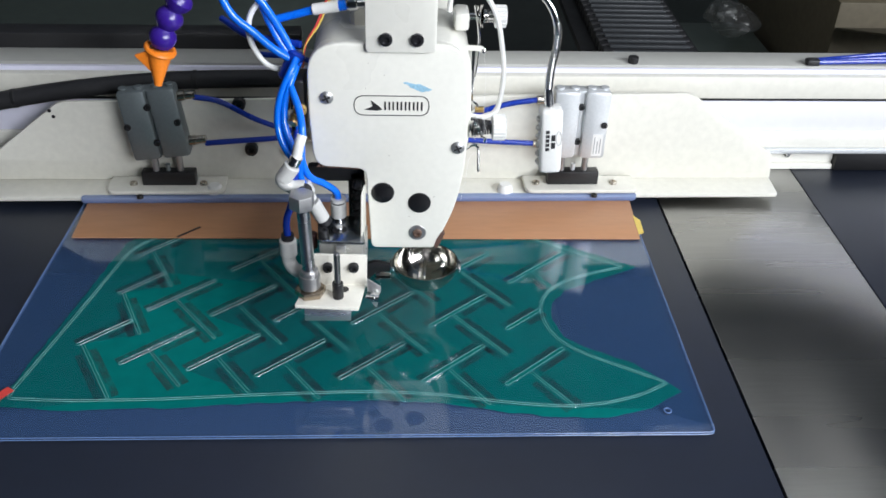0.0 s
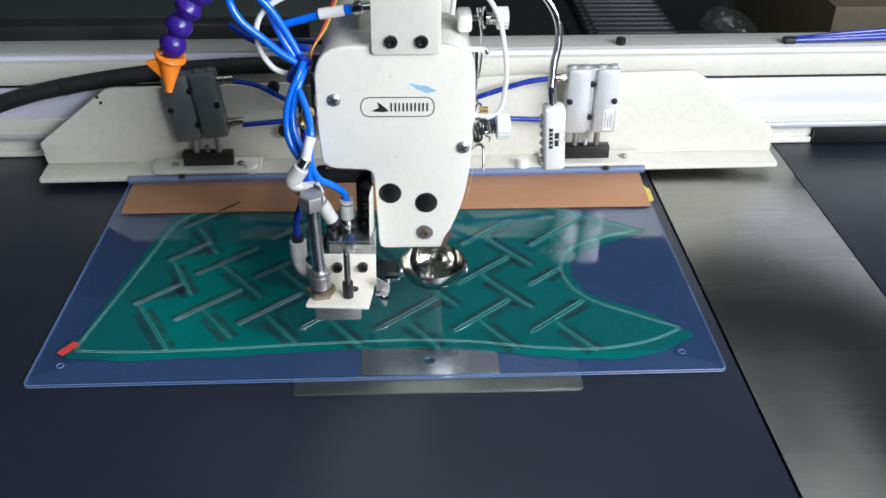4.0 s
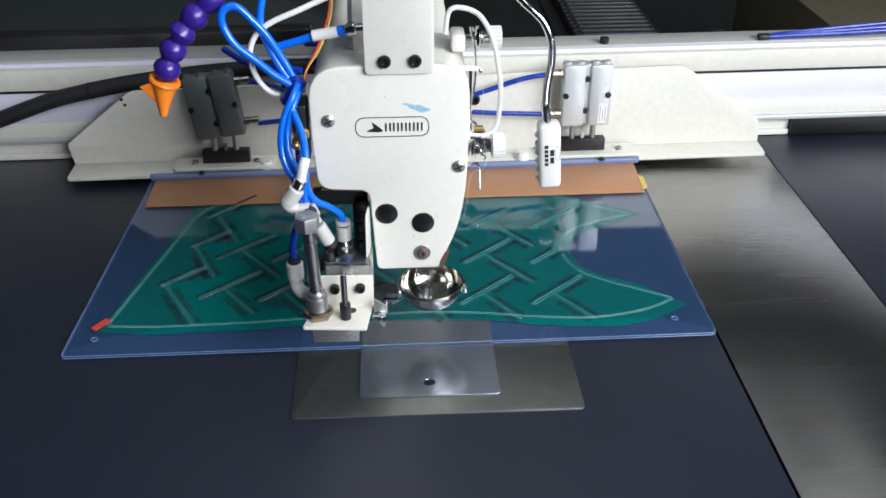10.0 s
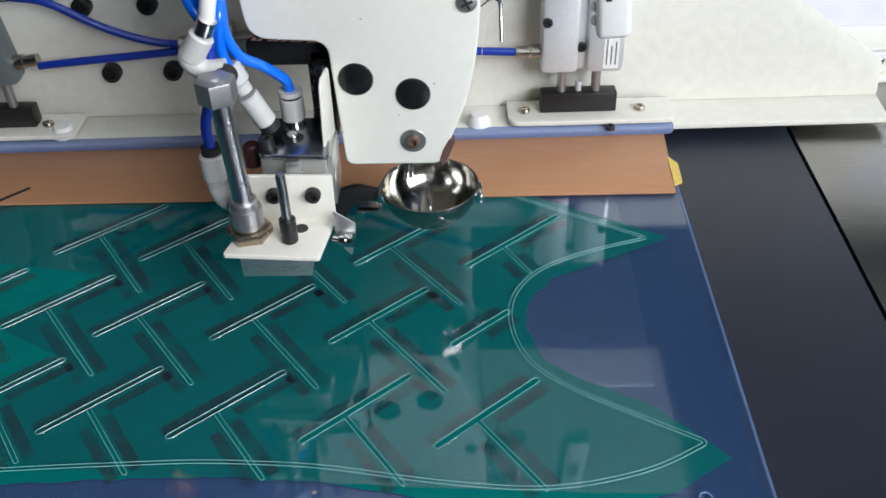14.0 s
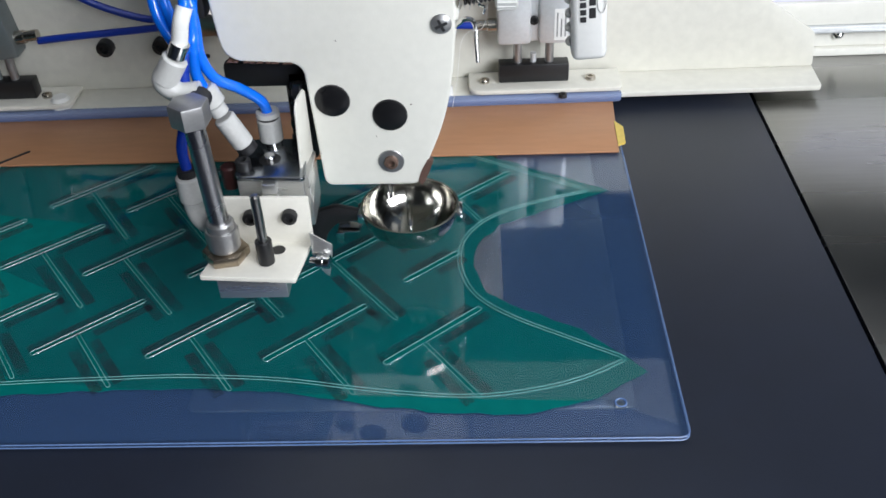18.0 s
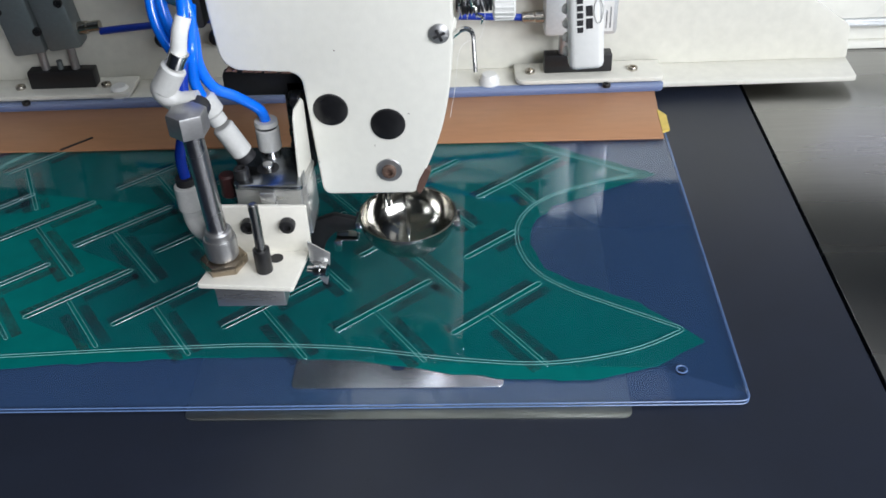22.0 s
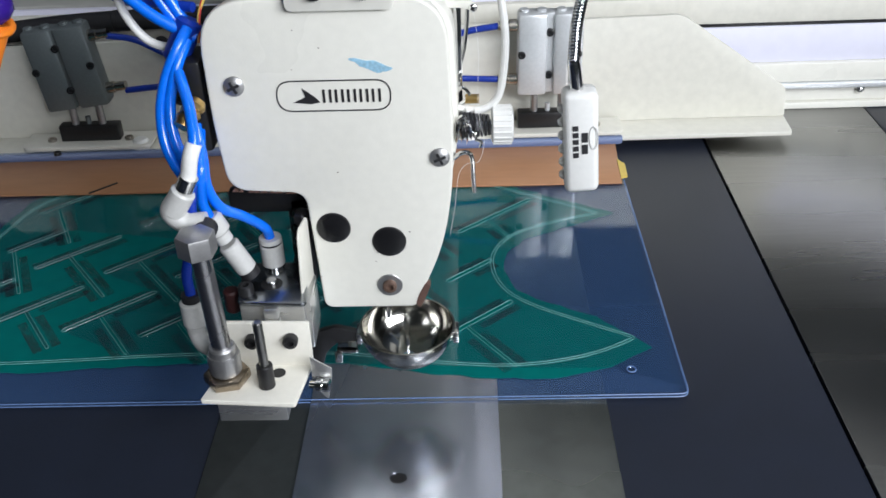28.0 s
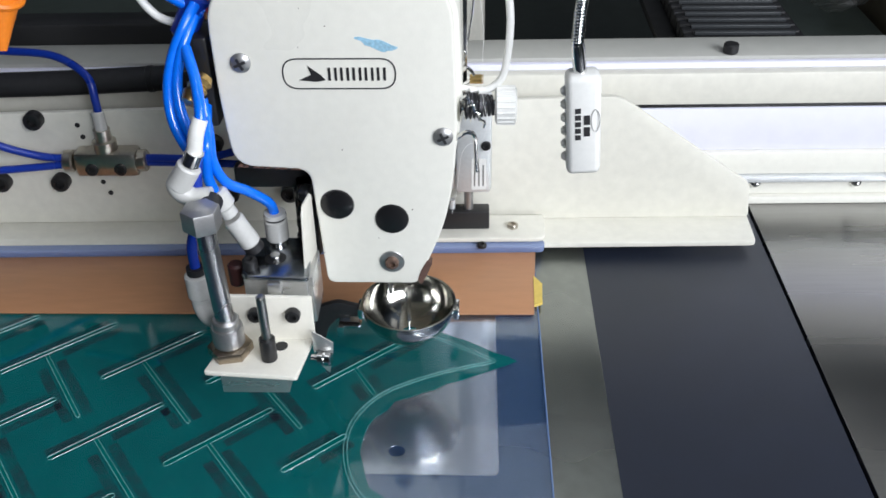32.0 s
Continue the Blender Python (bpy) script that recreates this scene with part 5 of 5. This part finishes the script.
# ---- behind the machine ----
def background():
    tray = thing("drag_chain", (0.44, 1.3, -0.12), "black plastic cable drag chain lying behind the machine", "drag chain")
    part("chain_tray", box(0.33, 0.56, 0.62, 2.4, -0.16, -0.145, 0.002), BLACK, tray)
    link = box(0.358, 0.536, -0.011, 0.011, -0.144, -0.118, 0.004)
    first = part("chain_link", link, RUBBER, tray)
    bar = part("chain_bar", box(0.372, 0.522, -0.004, 0.004, -0.1178, -0.112, 0.0015), ALU_DARK, tray)
    for k in range(56):
        for o in (first, bar):
            c = o if k == 0 else o.copy()
            if k:
                scene.collection.objects.link(c)
            c.location = (0, 0.70 + 0.027 * k, 0)
    cover = thing("machine_cover", (-0.9, 1.2, -0.75), "grey-green sheet-metal machine cover behind the beam", "machine cover")
    part("cover_panel", box(-1.04, -0.14, 0.95, 1.9, -0.75, -0.10, 0.01), GREYGREEN, cover)
    part("cover_panel", box(-1.75, -1.06, 0.95, 1.9, -0.75, -0.07, 0.01), GREYGREEN, cover)
    crate = thing("cardboard_box", (1.05, 1.7, -0.75), "brown cardboard box on the floor behind the machine", "box")
    part("box_body", box(0.92, 1.5, 1.3, 1.9, -0.75, -0.12, 0.004), BOXBOARD, crate)
    part("box_flap", box(0.92, 1.5, 1.02, 1.3, -0.135, -0.13, 0.001, turn=pose(0, 0, 0, -18, 0, 0)), BOXBOARD, crate)
    bag = thing("plastic_bag", (0.75, 1.6, -0.75), "crumpled clear plastic bag on the floor", "bag")
    own = bmesh.new()
    bmesh.ops.create_icosphere(own, subdivisions=4, radius=0.06)
    for v in own.verts:
        v.co *= 1 + 0.5 * noise.noise(v.co * 14) + 0.2 * noise.noise(v.co * 40)
        v.co = Vector((v.co.x, v.co.y, v.co.z * 0.6)) + Vector((0.78, 1.55, -0.25))
    part("bag_film", own, BAG, bag, flat=True)
    part("stool", box(0.62, 0.90, 1.4, 1.75, -0.75, -0.335, 0.01), GREYGREEN, bag)


ALU_DARK = material("grey_chain_bar", (0.05, 0.055, 0.06), 0.35, vary=0.1)
background()


# ---- what moves ----
def motions():
    walk(TEMPLATE, [(t, pose(x, y, 0)) for t, x, y in TRAVEL])
    walk(CARRIAGE, [(t, pose(x + 0.0070, y - 0.0005, 0, 0, 0, 1.2)) for t, x, y in TRAVEL])
    walk(SLEEVE, [(t, pose(x + 0.0070, y - 0.0005, 0, 0, 0, 1.2)) for t, x, y in TRAVEL])
    # the presser cup lifts while the template travels fast
    lift = [(0, 0), (5, 0), (10.0, 0), (10.2, 0), (10.3, 0.5), (10.4, 1), (10.6, 1), (11.4, 1), (11.6, 1), (11.7, 0.5), (11.8, 0), (12.0, 0), (20, 0), (29.1, 0), (29.3, 0), (29.4, 0.5), (29.5, 1), (29.7, 1), (30.4, 1), (30.6, 1), (30.7, 0.5), (30.8, 0), (31.0, 0), (32, 0)]
    walk(PISTON, [(t, pose(0, 0, 0.0176 * up)) for t, up in lift])
    walk(PRESSER, [(t, pose(0.0045, 0.070, 0.03 + 0.0176 * up)) for t, up in lift])
    walk(BEAM, [(t, pose(0.0086, y - 0.0005, 0, 0, 0, 1.2)) for t, x, y in TRAVEL])


motions()
